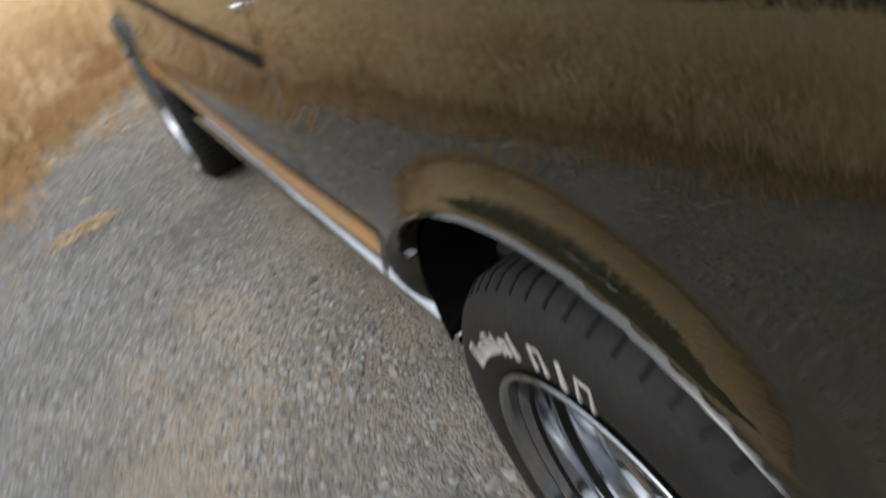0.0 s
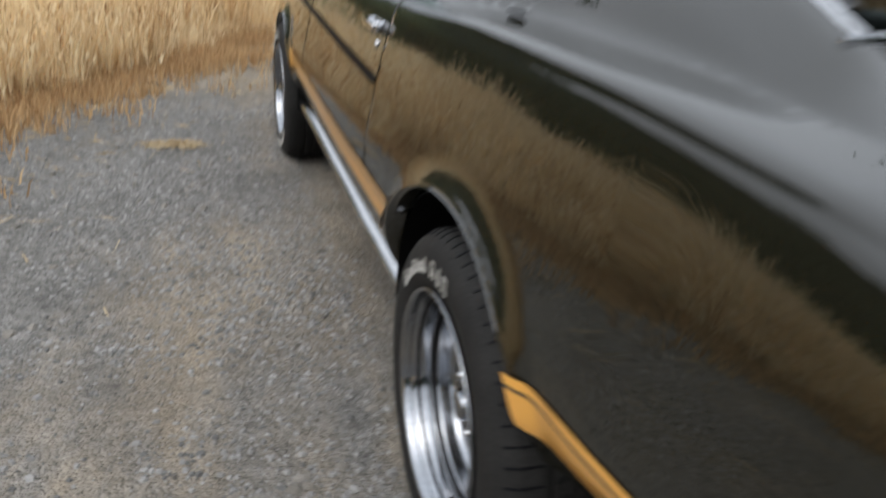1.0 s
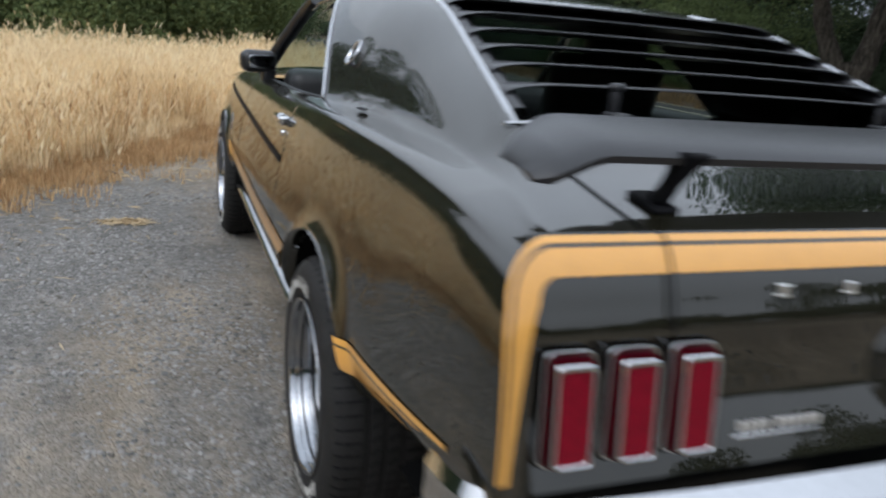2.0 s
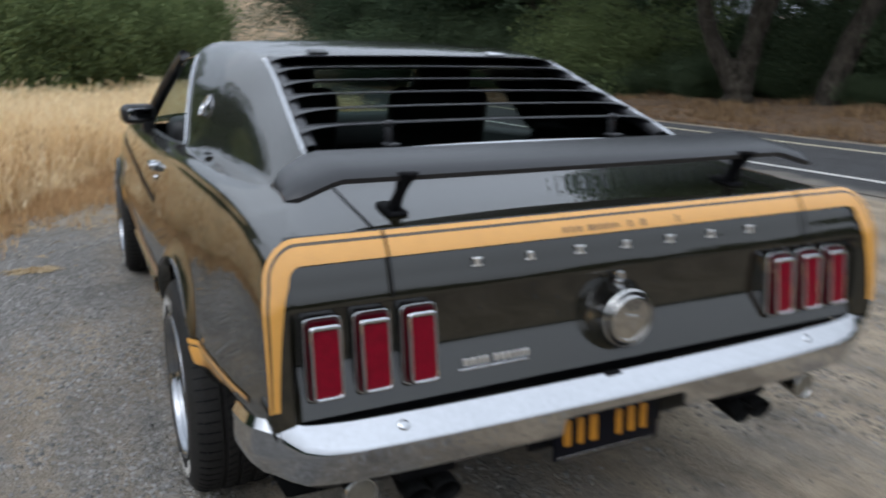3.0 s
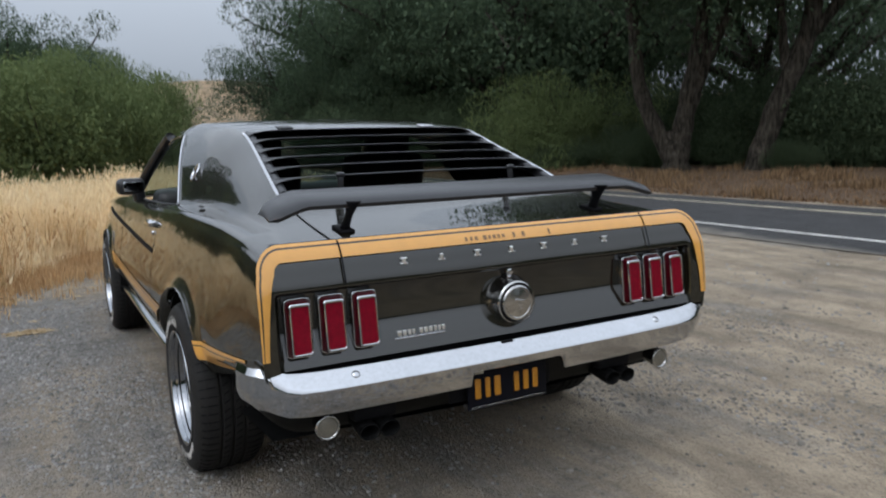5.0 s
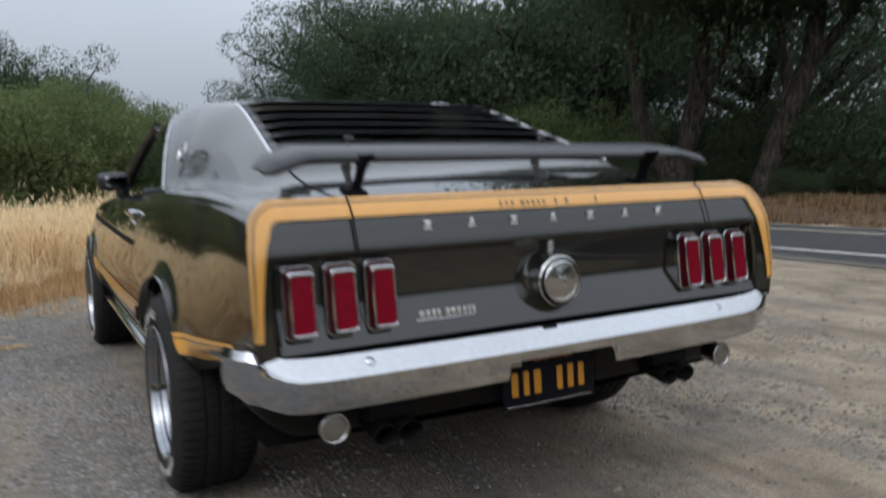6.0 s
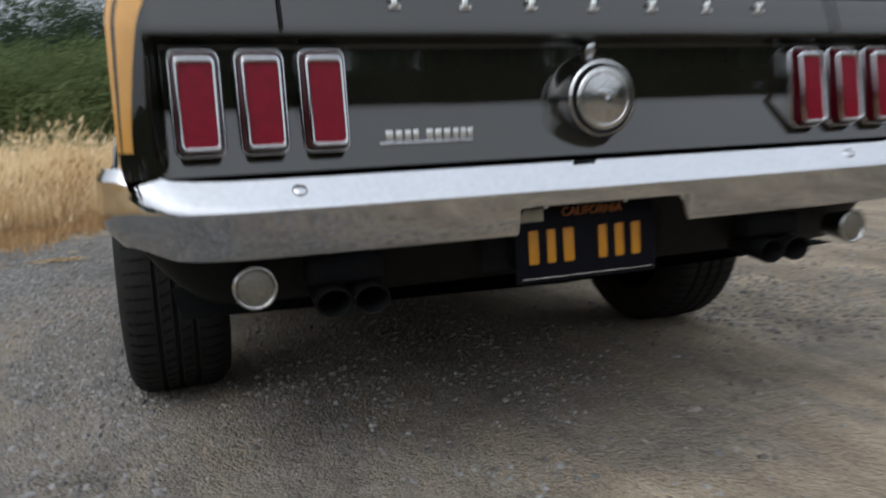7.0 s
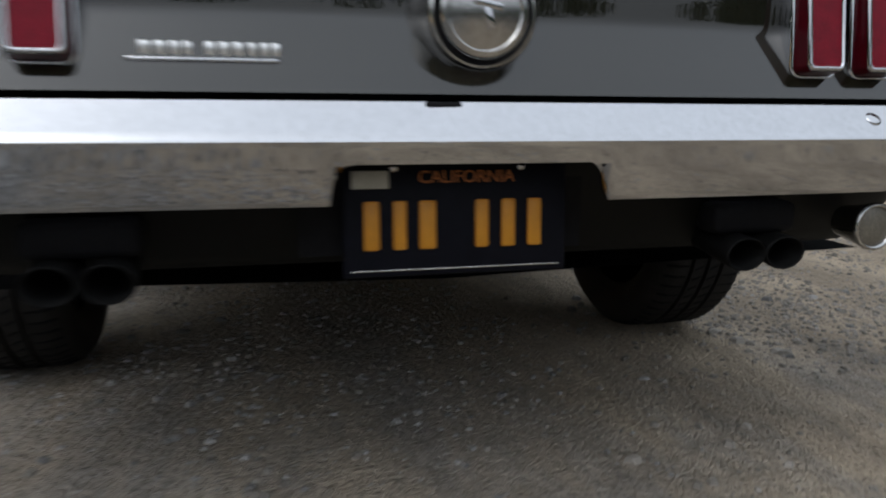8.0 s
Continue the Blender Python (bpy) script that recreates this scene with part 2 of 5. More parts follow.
def flare(y, z):
    """How far the flank swells out towards the wheel arches."""
    out = 0.0
    for hub in (HUB_R, HUB_F):
        c, zc, a, b = arch_at(hub)
        d = (math.hypot((y - c) / a, (z - zc) / b) - 1) * 0.40
        s = min(1, max(0, 1 - d / 0.060))
        out += 0.018 * s ** 1.5 * min(1, max(0, (z - 0.38) / 0.15))
    # the ridge under the gold stripe, behind the rear wheel
    k = min(1, max(0, (0.95 - y) / 0.35)) * min(1, max(0, (y - 0.05) / 0.25))
    return out + 0.011 * k * math.exp(-((z - (0.640 - 0.115 * min(1, y / 0.9))) / 0.042) ** 2)


def flank(y):
    """Half a cross-section of the flank, from sill to the belt."""
    w, zb, zs = W(y), ZB(y), ZS(y)
    zm = 0.62
    tuck = fcurve([0.03, 0.4, 0.7, 0.95, 1.4, 3.2, 4.78], [0.004, 0.010, 0.014, 0.03, 0.07, 0.06, 0.02])(y)
    pts = [(w - tuck - 0.02, zs), (w - tuck * 0.55 - 0.008, zs + 0.05), (w - 0.010, zs + (zm - zs) * 0.5), (w, zm), (w - 0.017, zm + (zb - zm) * 0.30),
           (w - 0.034, zm + (zb - zm) * 0.56), (w - 0.054, zb - 0.080), (w - 0.067, zb - 0.036), (w - 0.086, zb - 0.009), (XB(y), zb + 0.008)]
    old = [*pts[:3], (w, 0.66), (w - 0.004, 0.66 + (zb - 0.66) * 0.33), (w - 0.016, 0.66 + (zb - 0.66) * 0.66), (w - 0.036, zb - 0.035), (w - 0.048, zb - 0.017), (w - 0.062, zb - 0.006), pts[-1]]
    k = min(1, max(0, (y - 0.10) / 0.55))
    k = k * k * (3 - 2 * k)
    return spline([(a[0] + (q[0] - a[0]) * k, a[1] + (q[1] - a[1]) * k) for a, q in zip(old, pts)], 81)


def flank_x(y, z):
    """Half width of the flank at this height."""
    sec = flank(min(max(y, 0.03), 4.78))
    return float(np.interp(z, [q[1] for q in sec], [q[0] for q in sec])) + flare(y, z)


def stations(lo, hi, step, extra=()):
    n = max(2, int(round((hi - lo) / step)) + 1)
    ys = list(np.linspace(lo, hi, n))
    for e in extra:
        ys = [y for y in ys if abs(y - e) > 0.007] + [e - 0.005, e - 0.003, e + 0.003, e + 0.005]
    return sorted(ys)


DOOR_R, DOOR_F = 1.785, 3.02
WIN_Y = 1.70     # foot of the door window's rear edge
car = thing("car", "dark olive green fastback coupe with gold stripes, parked on gravel", "car")


def flanks(side):
    ys = stations(0.03, 4.78, 0.0125, (DOOR_R, DOOR_F))
    rows, info = [], []
    for y in ys:
        row = []
        groove = any(abs(y - e) < 0.004 for e in (DOOR_R, DOOR_F))
        for x, z in flank(y):
            g = 0.012 if groove and z < ZB(y) + 0.02 else 0.0
            row.append([x - g, rear_edge(y, z), z])
        rows.append(row)
    def inside(hub, y, z):
        c, zc, a, b = arch_at(hub)
        return math.hypot((y - c) / a, (z - zc) / b)
    for hub in (HUB_R, HUB_F):
        c, zc, _, _ = arch_at(hub)
        for r in rows:
            for p in r:
                d = inside(hub, p[1], p[2])
                if 0.91 < d < 1:
                    p[1], p[2] = c + (p[1] - c) / d, zc + (p[2] - zc) / d

    def outside(i, j):
        q = [rows[i][j], rows[i][j + 1], rows[i + 1][j + 1], rows[i + 1][j]]
        cy, cz = sum(p[1] for p in q) / 4, sum(p[2] for p in q) / 4
        return all(inside(h, cy, cz) > 0.988 for h in (HUB_R, HUB_F))
    full = [[(side * (p[0] + flare(p[1], p[2])), p[1], p[2]) for p in r] for r in rows]
    is_door = [DOOR_R <= (ys[i] + ys[i + 1]) / 2 <= DOOR_F for i in range(len(ys) - 1)]
    bm = bmesh.new()
    grid(bm, full, flip=side < 0, keep=lambda i, j: outside(i, j) and ys[i + 1] < DOOR_R + 0.003)
    tail_top(bm, side)
    bmesh.ops.remove_doubles(bm, verts=bm.verts, dist=0.0008)
    bmesh.ops.delete(bm, geom=[v for v in bm.verts if not v.link_faces], context='VERTS')
    part("quarter_panel", bm, PAINT, car)
    bm = bmesh.new()
    grid(bm, full, flip=side < 0, keep=lambda i, j: outside(i, j) and ys[i] > DOOR_F - 0.003)
    bmesh.ops.delete(bm, geom=[v for v in bm.verts if not v.link_faces], context='VERTS')
    part("front_fender", bm, PAINT, car)
    bm = bmesh.new()
    grid(bm, full, flip=side < 0, keep=lambda i, j: is_door[i])
    bmesh.ops.delete(bm, geom=[v for v in bm.verts if not v.link_faces], context='VERTS')
    return part("door", bm, PAINT, car)


def tail_top(bm, side):
    """Deck sides and sail panel, from the deck seam and window edge out to the belt."""
    ys = [0.03] + list(np.linspace(0.06, 0.40, 14)) + list(np.linspace(0.42, 2.16, 84))
    rows = []
    for y in ys:
        ym = y if y >= 0.40 else 0.152 + (y - 0.03) / 0.37 * 0.248
        x0 = 0.60 if y < 0.60 else XW(y)
        xb = XB(y)
        if y > WIN_Y:
            xb = x0 + (xb - x0) * (1 - 0.67 * (y - WIN_Y) / (2.16 - WIN_Y))
        row = []
        for k in range(17):
            x = x0 + (xb - x0) * k / 16
            if k == 16 and y < WIN_Y:
                zk = ZB(y) + 0.008
                row.append((side * x, rear_edge(y, zk), zk))
            else:
                row.append((side * x, ym, top_z(ym, x)))
        rows.append(row)
    grid(bm, rows, flip=side > 0)


for sd in (-1, 1):
    door_ob = flanks(sd)
    if sd < 0:
        left_door = door_ob
    # arch lips and wheel wells
    for hub in (HUB_R, HUB_F):
        bm = bmesh.new()
        rows = []
        for k in range(49):
            a = radians(-2 + (158 if hub == HUB_R else 184) * k / 48)
            c, zc, ha, hb = arch_at(hub)
            ring = []
            for r, dx in ((0.024, -0.0010), (0.016, 0.0002), (0.008, 0.0006), (0.003, 0.0003), (0.0, -0.0012), (-0.003, -0.005), (-0.005, -0.011), (-0.006, -0.018), (-0.007, -0.045)):
                yy, zz = c + (ha + r) * math.cos(a), zc + (hb + r) * math.sin(a)
                ring.append((sd * (flank_x(yy, zz) + dx), yy, zz))
            rows.append(ring)
        grid(bm, rows, flip=sd > 0)
        part("arch_lip", bm, PAINT, car)
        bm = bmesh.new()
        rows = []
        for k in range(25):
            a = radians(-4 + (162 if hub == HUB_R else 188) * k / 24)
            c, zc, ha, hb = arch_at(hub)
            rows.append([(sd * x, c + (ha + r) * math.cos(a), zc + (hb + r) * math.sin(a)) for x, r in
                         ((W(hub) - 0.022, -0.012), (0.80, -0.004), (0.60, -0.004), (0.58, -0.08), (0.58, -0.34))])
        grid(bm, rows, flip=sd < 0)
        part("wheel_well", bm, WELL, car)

# deck lid
bm = bmesh.new()
rows = []
for y in list(np.linspace(0.155, 0.60, 20)):
    rows.append([(x, y, top_z(y, abs(x))) for x in np.linspace(-0.594, 0.594, 33)])
rows.insert(0, [(x, 0.157, z - 0.02) for x, _, z in rows[0]])
rows = [[(r[0][0], r[0][1], r[0][2] - 0.02)] + r + [(r[-1][0], r[-1][1], r[-1][2] - 0.02)] for r in rows]
grid(bm, rows)
creased(part("deck_lid", bm, PAINT, car), 40)

# roof skin between the windows
bm = bmesh.new()
rows = []
for y in np.linspace(1.31, 2.68, 40):
    xw, xb = XW(y), XB(y)
    lim = xw if y < 2.16 else xw + 0.33 * (xb - xw)
    xs = np.linspace(0, lim, 22)
    half = [(x, y, top_z(y, x)) for x in xs]
    rows.append([(-x, yy, z) for x, yy, z in half[::-1]] + half[1:])
grid(bm, rows)
part("roof", bm, PAINT, car)
# under the roof: headliner
bm = bmesh.new()
grid(bm, [[(x * 0.97, y, z - 0.03) for x, y, z in r] for r in rows], flip=True)
part("headliner", bm, VINYL, car)

# rear panel with a recessed cove
PANEL = fcurve([0.625, 0.66, 0.695, 0.715, 0.724, 0.733, 0.77, 0.840, 0.853, 0.90, 0.935, 0.965, 0.99], [0.0765, 0.0930, 0.1100, 0.1198, 0.1240, 0.126, 0.1268, 0.128, 0.084, 0.097, 0.110, 0.127, 0.152])


def panel_y(x, z):
    x = abs(x)
    base = PANEL(z)
    flat = fcurve([0.625, 0.70, 0.853, 0.90, 0.935, 0.965, 0.99], [0.068, 0.073, 0.084, 0.097, 0.110, 0.127, 0.152])(z)
    k = min(1, max(0, (x - 0.790) / 0.025)) if z < 0.853 else 0
    k = k * k * (3 - 2 * k)
    y = base + (flat - base) * k
    e = min(1, max(0, (x - 0.795) / 0.065))
    e = e * e * (3 - 2 * e)
    return y + (YE(z) - y) * e


def panel_x(z):
    """Half width of the tail at this height."""
    return fcurve([0.605, 0.68, 0.86, 0.93, 0.965, 0.985], [0.858, 0.862, 0.862, 0.848, 0.825, 0.80])(z)


bm = bmesh.new()
rows = []
for z in list(np.linspace(0.628, 0.835, 44)) + list(np.linspace(0.84, 0.86, 9)) + list(np.linspace(0.867, 0.988, 18)):
    px = panel_x(z)
    us = sorted(list(np.linspace(-0.88, 0.88, 61)) + [s * v for s in (-1, 1) for v in np.linspace(0.885, 1.0, 36)])
    rows.append([(u * px, panel_y(u * px, z), z) for u in us])
grid(bm, rows)
rear_panel = part("rear_panel", bm, PAINT, car, "recessed dark olive tail panel")
for sx in (-1, 1):   # deck lid seam down the panel and along the deck
    bm = bmesh.new()
    rows = []
    for z in np.linspace(0.858, 0.986, 14):
        rows.append([(sx * 0.598 + dx, panel_y(0.598, z) - 0.0078, z + 0.003) for dx in (-0.0028, 0.0028)])
    for y in np.linspace(0.16, 0.60, 14):
        rows.append([(sx * 0.598 + dx, y, top_z(y, 0.598) + 0.003) for dx in (-0.0018, 0.0018)])
    grid(bm, rows, flip=False)
    part("seam", bm, BLACK, rear_panel)


def panel_strip(path, material, name, lift, parent):
    """A painted band on the tail; path gives pairs of (x, z) edge points."""
    bm = bmesh.new()
    rows = []
    for (xa, za), (xb, zb) in path:
        row = []
        for k in range(19):
            x, z = xa + (xb - xa) * k / 18, za + (zb - za) * k / 18
            row.append((x, panel_y(x, z) - lift, z + lift * 0.5))
        rows.append(row)
    grid(bm, rows)
    return part(name, bm, material, parent)


def tail_band(o, wide, narrow):
    """Points of a band that runs down both sides and over the top, o inside the edge."""
    pts = []
    n = 14
    side = []
    for k in range(n):                       # up the side
        z = 0.668 + (0.905 - 0.668) * k / (n - 1)
        wd = narrow + (wide - narrow) * (k / (n - 1)) ** 1.9
        x = panel_x(z) + 0.002 - o * (0.5 + 0.5 * k / (n - 1))
        side.append(((x, z), (x - wd, z)))
    cx, cz = panel_x(0.905) + 0.002 - 0.080, 0.905
    r, top = 0.080 - o, 0.984 - o * 0.92
    for k in range(1, 14):                    # round the corner
        a = radians(90 * k / 14)
        ca, sa = math.cos(a), math.sin(a)
        side.append(((cx + r * ca, cz + (top - cz) * sa), (cx + (r - wide) * ca, cz + (top - cz - wide * 0.92) * sa)))
    for k in range(24):
        x = cx * (1 - k / 23)
        side.append(((x, top), (x, top - wide * 0.92)))
    left = [((-a[0], a[1]), (-b[0], b[1])) for a, b in side]
    return left + side[::-1][1:]


panel_strip(tail_band(0.000, 0.009, 0.005), GOLD, "pin_stripe", 0.0058, rear_panel)
panel_strip(tail_band(0.009, 0.006, 0.004), STRIPE_DARK, "stripe_gap", 0.0050, rear_panel)
panel_strip(tail_band(0.015, 0.037, 0.014), GOLD, "gold_stripe", 0.0058, rear_panel)

# chrome letters on the tail and dark marks in the stripe: plain blocks
for k in range(7):
    x = -0.398 + k * 0.1325
    y = panel_y(x, 0.908) - 0.004
    bm = box(bmesh.new(), (0.012, 0.008, 0.021), (x, y, 0.909), 0.003)
    box(bm, (0.024, 0.007, 0.005), (x, y, 0.901), 0.002)
    if k % 2 == 0:
        box(bm, (0.023, 0.007, 0.005), (x, y, 0.917), 0.002)
    part("letter_block", bm, BRIGHT, rear_panel, "small chrome letter block")
for x, wd, hh in ((-0.165, 0.010, 0.012), (-0.146, 0.010, 0.012), (-0.127, 0.012, 0.012), (-0.094, 0.014, 0.014), (-0.076, 0.010, 0.012), (-0.058, 0.012, 0.012), (-0.040, 0.010, 0.012), (-0.022, 0.012, 0.010), (0.020, 0.010, 0.016), (0.058, 0.012, 0.016), (0.165, 0.009, 0.018)):
    panel_strip([((x + wd * k / 4 - wd / 2, 0.950 + hh / 2), (x + wd * k / 4 - wd / 2, 0.950 - hh / 2)) for k in range(5)], MARK, "stripe_mark", 0.0070, rear_panel)

# tail lamps
def lamp(x, sx):
    """A tall red lens in a double chrome bezel that leans back at its foot."""
    w, zl, zh = 0.083, 0.657, 0.832
    def rect(w0, z0, z1, y0, y1, r, n=5):
        out = []
        for cx, cz, a0 in ((w0 / 2 - r, z1 - r, 0), (-w0 / 2 + r, z1 - r, 90), (-w0 / 2 + r, z0 + r, 180), (w0 / 2 - r, z0 + r, 270)):
            for k in range(n):
                a = radians(a0 + 90 * k / (n - 1))
                px, pz = cx + r * math.cos(a), cz + r * math.sin(a)
                y = y0 + (y1 - y0) * (pz - z0) / (z1 - z0)
                out.append((x + px, y, pz))
        return out
    bm = bmesh.new()
    bow = [rect(w, zl, zh, 0.126, 0.128, 0.016), rect(w + 0.001, zl - 0.001, zh + 0.001, 0.096, 0.110, 0.016), rect(w - 0.004, zl + 0.002, zh - 0.002, 0.090, 0.104, 0.015), rect(w - 0.010, zl + 0.005, zh - 0.005, 0.093, 0.107, 0.013)]
    grid(bm, bow, close=True, flip=True)
    bez = part("tail_lamp", bm, CHROME, rear_panel, "tall chrome-framed red tail lamp")
    bm = bmesh.new()
    rows = [rect(w - 0.010, zl + 0.005, zh - 0.005, 0.094, 0.108, 0.013), rect(w - 0.018, zl + 0.010, zh - 0.012, 0.068, 0.086, 0.010)]
    grid(bm, rows, close=True, flip=True)
    part("lens_side", bm, RED_DARK, bez)
    bm = bmesh.new()
    rows = [rect(w - 0.017, zl + 0.009, zh - 0.011, 0.074, 0.092, 0.010), rect(w - 0.018, zl + 0.010, zh - 0.012, 0.0680, 0.0860, 0.010), rect(w - 0.021, zl + 0.012, zh - 0.015, 0.0650, 0.0830, 0.009), rect(w - 0.0285, zl + 0.0165, zh - 0.0215, 0.0640, 0.0820, 0.006), rect(w - 0.0295, zl + 0.0175, zh - 0.0225, 0.070, 0.088, 0.006)]
    grid(bm, rows, close=True, flip=True)
    part("inner_frame", bm, CHROME, bez)
    bm = bmesh.new()
    vs = grid(bm, [rect(w - 0.0285, zl + 0.017, zh - 0.022, 0.0685, 0.0865, 0.006)], close=True)
    bm.faces.new(vs[0][::-1])
    part("lens", bm, RED, bez, "ribbed deep red lens", smooth=False)


for sx in (-1, 1):
    for k in range(3):
        lamp(sx * (0.531 + 0.1045 * k), sx)

# fuel cap and the lock above it
bm = bmesh.new()
m = Matrix.Translation((0, 0.126, 0.732)) @ pose(0, 0, 0, 0, 0, -90)
revolve(bm, [(0.088, -0.004), (0.088, 0.006), (0.080, 0.018), (0.075, 0.044), (0.0745, 0.054), (0.072, 0.060), (0.068, 0.0615), (0.0655, 0.059), (0.0655, 0.052), (0.0005, 0.052)], 56, m)
cap = creased(part("fuel_cap", bm, BARREL, rear_panel, "round chrome fuel cap"), 50)
bm = bmesh.new()
revolve(bm, [(0.0655, 0.0585), (0.0640, 0.0575), (0.0605, 0.0575), (0.0595, 0.0585)], 56, m)
part("cap_ring", bm, BLACK, cap)
bm = bmesh.new()
revolve(bm, [(0.0605, 0.050), (0.0605, 0.062), (0.0590, 0.066), (0.0560, 0.0685), (0.0500, 0.0690), (0.0480, 0.0675), (0.0450, 0.0680), (0.030, 0.0715), (0.014, 0.0735), (0.0005, 0.074)], 56, m)
creased(part("cap_face", bm, BARREL, cap, "domed chrome cap face"), 40)
bm = box(bmesh.new(), (0.040, 0.004, 0.010), (0.002, 0.0535, 0.741), 0.0016, pose(0, 0, 0, 0, 12, 0))
box(bm, (0.011, 0.004, 0.030), (0.004, 0.0540, 0.724), 0.0016, pose(0, 0, 0, 0, -14, 0))
part("cap_mark", bm, CHROME, cap)
bm = bmesh.new()
revolve(bm, [(0.014, -0.02), (0.014, 0.008), (0.011, 0.016), (0.005, 0.019), (0.0005, 0.019)], 24, Matrix.Translation((0, 0.120, 0.830)) @ Matrix.Diagonal((1, 1, 1.5, 1)) @ pose(0, 0, 0, 0, 0, -90))
part("trunk_lock", bm, CHROME, rear_panel)

# dealer name plate: a chrome bar with unreadable blocks
bm = box(bmesh.new(), (0.180, 0.012, 0.006), (-0.349, 0.099, 0.6665), 0.002)
nb = part("name_badge", bm, CHROME, rear_panel, "small chrome dealer badge")
for k, (x, wd) in enumerate(((-0.418, 0.016), (-0.400, 0.014), (-0.383, 0.013), (-0.368, 0.012), (-0.342, 0.014), (-0.325, 0.014), (-0.308, 0.014), (-0.291, 0.012), (-0.276, 0.012), (-0.262, 0.012))):
    part("badge_block", box(bmesh.new(), (wd - 0.002, 0.008, 0.018), (x, 0.103, 0.680), 0.002), BRIGHT, nb)

# rear bumper: a wrapped blade with a bright upper face and an inward-leaning lower face


def bumper_y(x):
    return fcurve([0, 0.4, 0.7, 0.80, 0.86, 0.892, 0.905, 0.912], [0.0, 0.006, 0.020, 0.035, 0.066, 0.100, 0.145, 0.185])(abs(x))


bm = bmesh.new()
rows = []
path = [(-0.909, 0.190), (-0.907, 0.170)] + [(x, bumper_y(x)) for x in (-0.9, -0.892, -0.878, -0.86, -0.835, -0.80, -0.76)] + [(x, bumper_y(x)) for x in np.linspace(-0.70, 0.70, 225)] + [(x, bumper_y(x)) for x in (0.76, 0.80, 0.835, 0.86, 0.878, 0.892, 0.9)] + [(0.907, 0.170), (0.909, 0.190)]
for i, (x, y) in enumerate(path):
    a, b = path[max(i - 1, 0)], path[min(i + 1, len(path) - 1)]
    t = Vector((b[0] - a[0], b[1] - a[1], 0)).normalized()
    n = Vector((t.y, -t.x, 0))                                # outwards
    e = fcurve([0, 0.70, 0.80, 0.88, 0.92], [0, 0, 0.2, 1, 1])(abs(x))   # the ends turn upright
    cut = 0.0
    if abs(x + 0.021) < 0.184:
        u = 1 - min(1, (0.184 - abs(x + 0.021)) / 0.030)
        cut = 0.052 * math.sqrt(max(0, 1 - u ** 2.6))
    tip = min(1, max(0, (y - 0.11) / 0.08))
    low = 0.490 + cut + 0.03 * e + 0.045 * tip * tip
    top = 0.615 + 0.030 * e
    prof = [(-0.050 * (1 - e) - 0.016 * e, top - 0.012), (-0.048 * (1 - e) - 0.014 * e, top), (-0.040 * (1 - e) - 0.010 * e, top + 0.003),
            (-0.010 * (1 - e), 0.583 + 0.045 * e), (-0.002, 0.575 + 0.03 * e), (0.0, 0.570 + 0.01 * e), (-0.002, 0.562), (-0.010, 0.54), (-0.020, low + 0.008), (-0.026, low), (-0.034, low + 0.002), (-0.042, low + 0.03)]
    if cut:
        prof = [(d, max(z, low)) if k > 4 else (d, z) for k, (d, z) in enumerate(prof)]
    rows.append([(x + n.x * d, y + n.y * d, z) for d, z in prof])
grid(bm, rows, flip=False)
bumper = creased(part("rear_bumper", bm, CHROME, car, "chrome rear bumper with a licence plate notch"), 25)
for x in (-0.594, 0.594):
    bm = bmesh.new()
    revolve(bm, [(0.0135, -0.008), (0.0135, -0.003), (0.011, -0.0008), (0.005, 0.0005), (0.0005, 0.001)], 20, Matrix.Translation((x, bumper_y(x) + 0.0230, 0.6015)) @ pose(0, 0, 0, 0, -50, -90))
    part("bumper_bolt", bm, CHROME, bumper)
bm = box(bmesh.new(), (0.048, 0.016, 0.010), (-0.06, 0.043, 0.613), 0.003)
part("plate_lamp", bm, BLACK, bumper)

# black sheet standing for the shade in the gap behind the bumper, valance under it
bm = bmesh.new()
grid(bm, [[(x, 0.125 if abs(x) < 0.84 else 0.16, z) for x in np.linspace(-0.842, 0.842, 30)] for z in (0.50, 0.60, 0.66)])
part("bumper_gap_shade", bm, BLACK, car)
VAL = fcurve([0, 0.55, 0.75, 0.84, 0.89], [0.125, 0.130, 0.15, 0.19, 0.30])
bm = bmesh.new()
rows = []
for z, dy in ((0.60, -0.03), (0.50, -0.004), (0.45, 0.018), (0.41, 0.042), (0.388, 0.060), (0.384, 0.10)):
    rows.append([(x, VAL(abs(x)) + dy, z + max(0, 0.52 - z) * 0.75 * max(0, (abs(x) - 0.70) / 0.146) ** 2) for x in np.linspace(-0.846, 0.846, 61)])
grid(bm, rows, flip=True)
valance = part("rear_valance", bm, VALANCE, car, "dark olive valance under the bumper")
for x, z in ((-0.674, 0.436), (0.661, 0.429)):
    m = Matrix.Translation((x, 0.085, z)) @ pose(0, 0, 0, 0, 0, -90)
    bm = bmesh.new()
    revolve(bm, [(0.026, -0.06), (0.033, -0.02), (0.038, 0.0), (0.038, 0.008), (0.0335, 0.010), (0.031, 0.004)], 32, m)
    rl = part("reversing_lamp", bm, BARREL, valance, "round reversing lamp with a steel rim")
    bm = bmesh.new()
    revolve(bm, [(0.0315, 0.004), (0.024, 0.008), (0.012, 0.010), (0.0005, 0.0105)], 32, m)
    part("lens", bm, CLEAR, rl, "cloudy white lens")

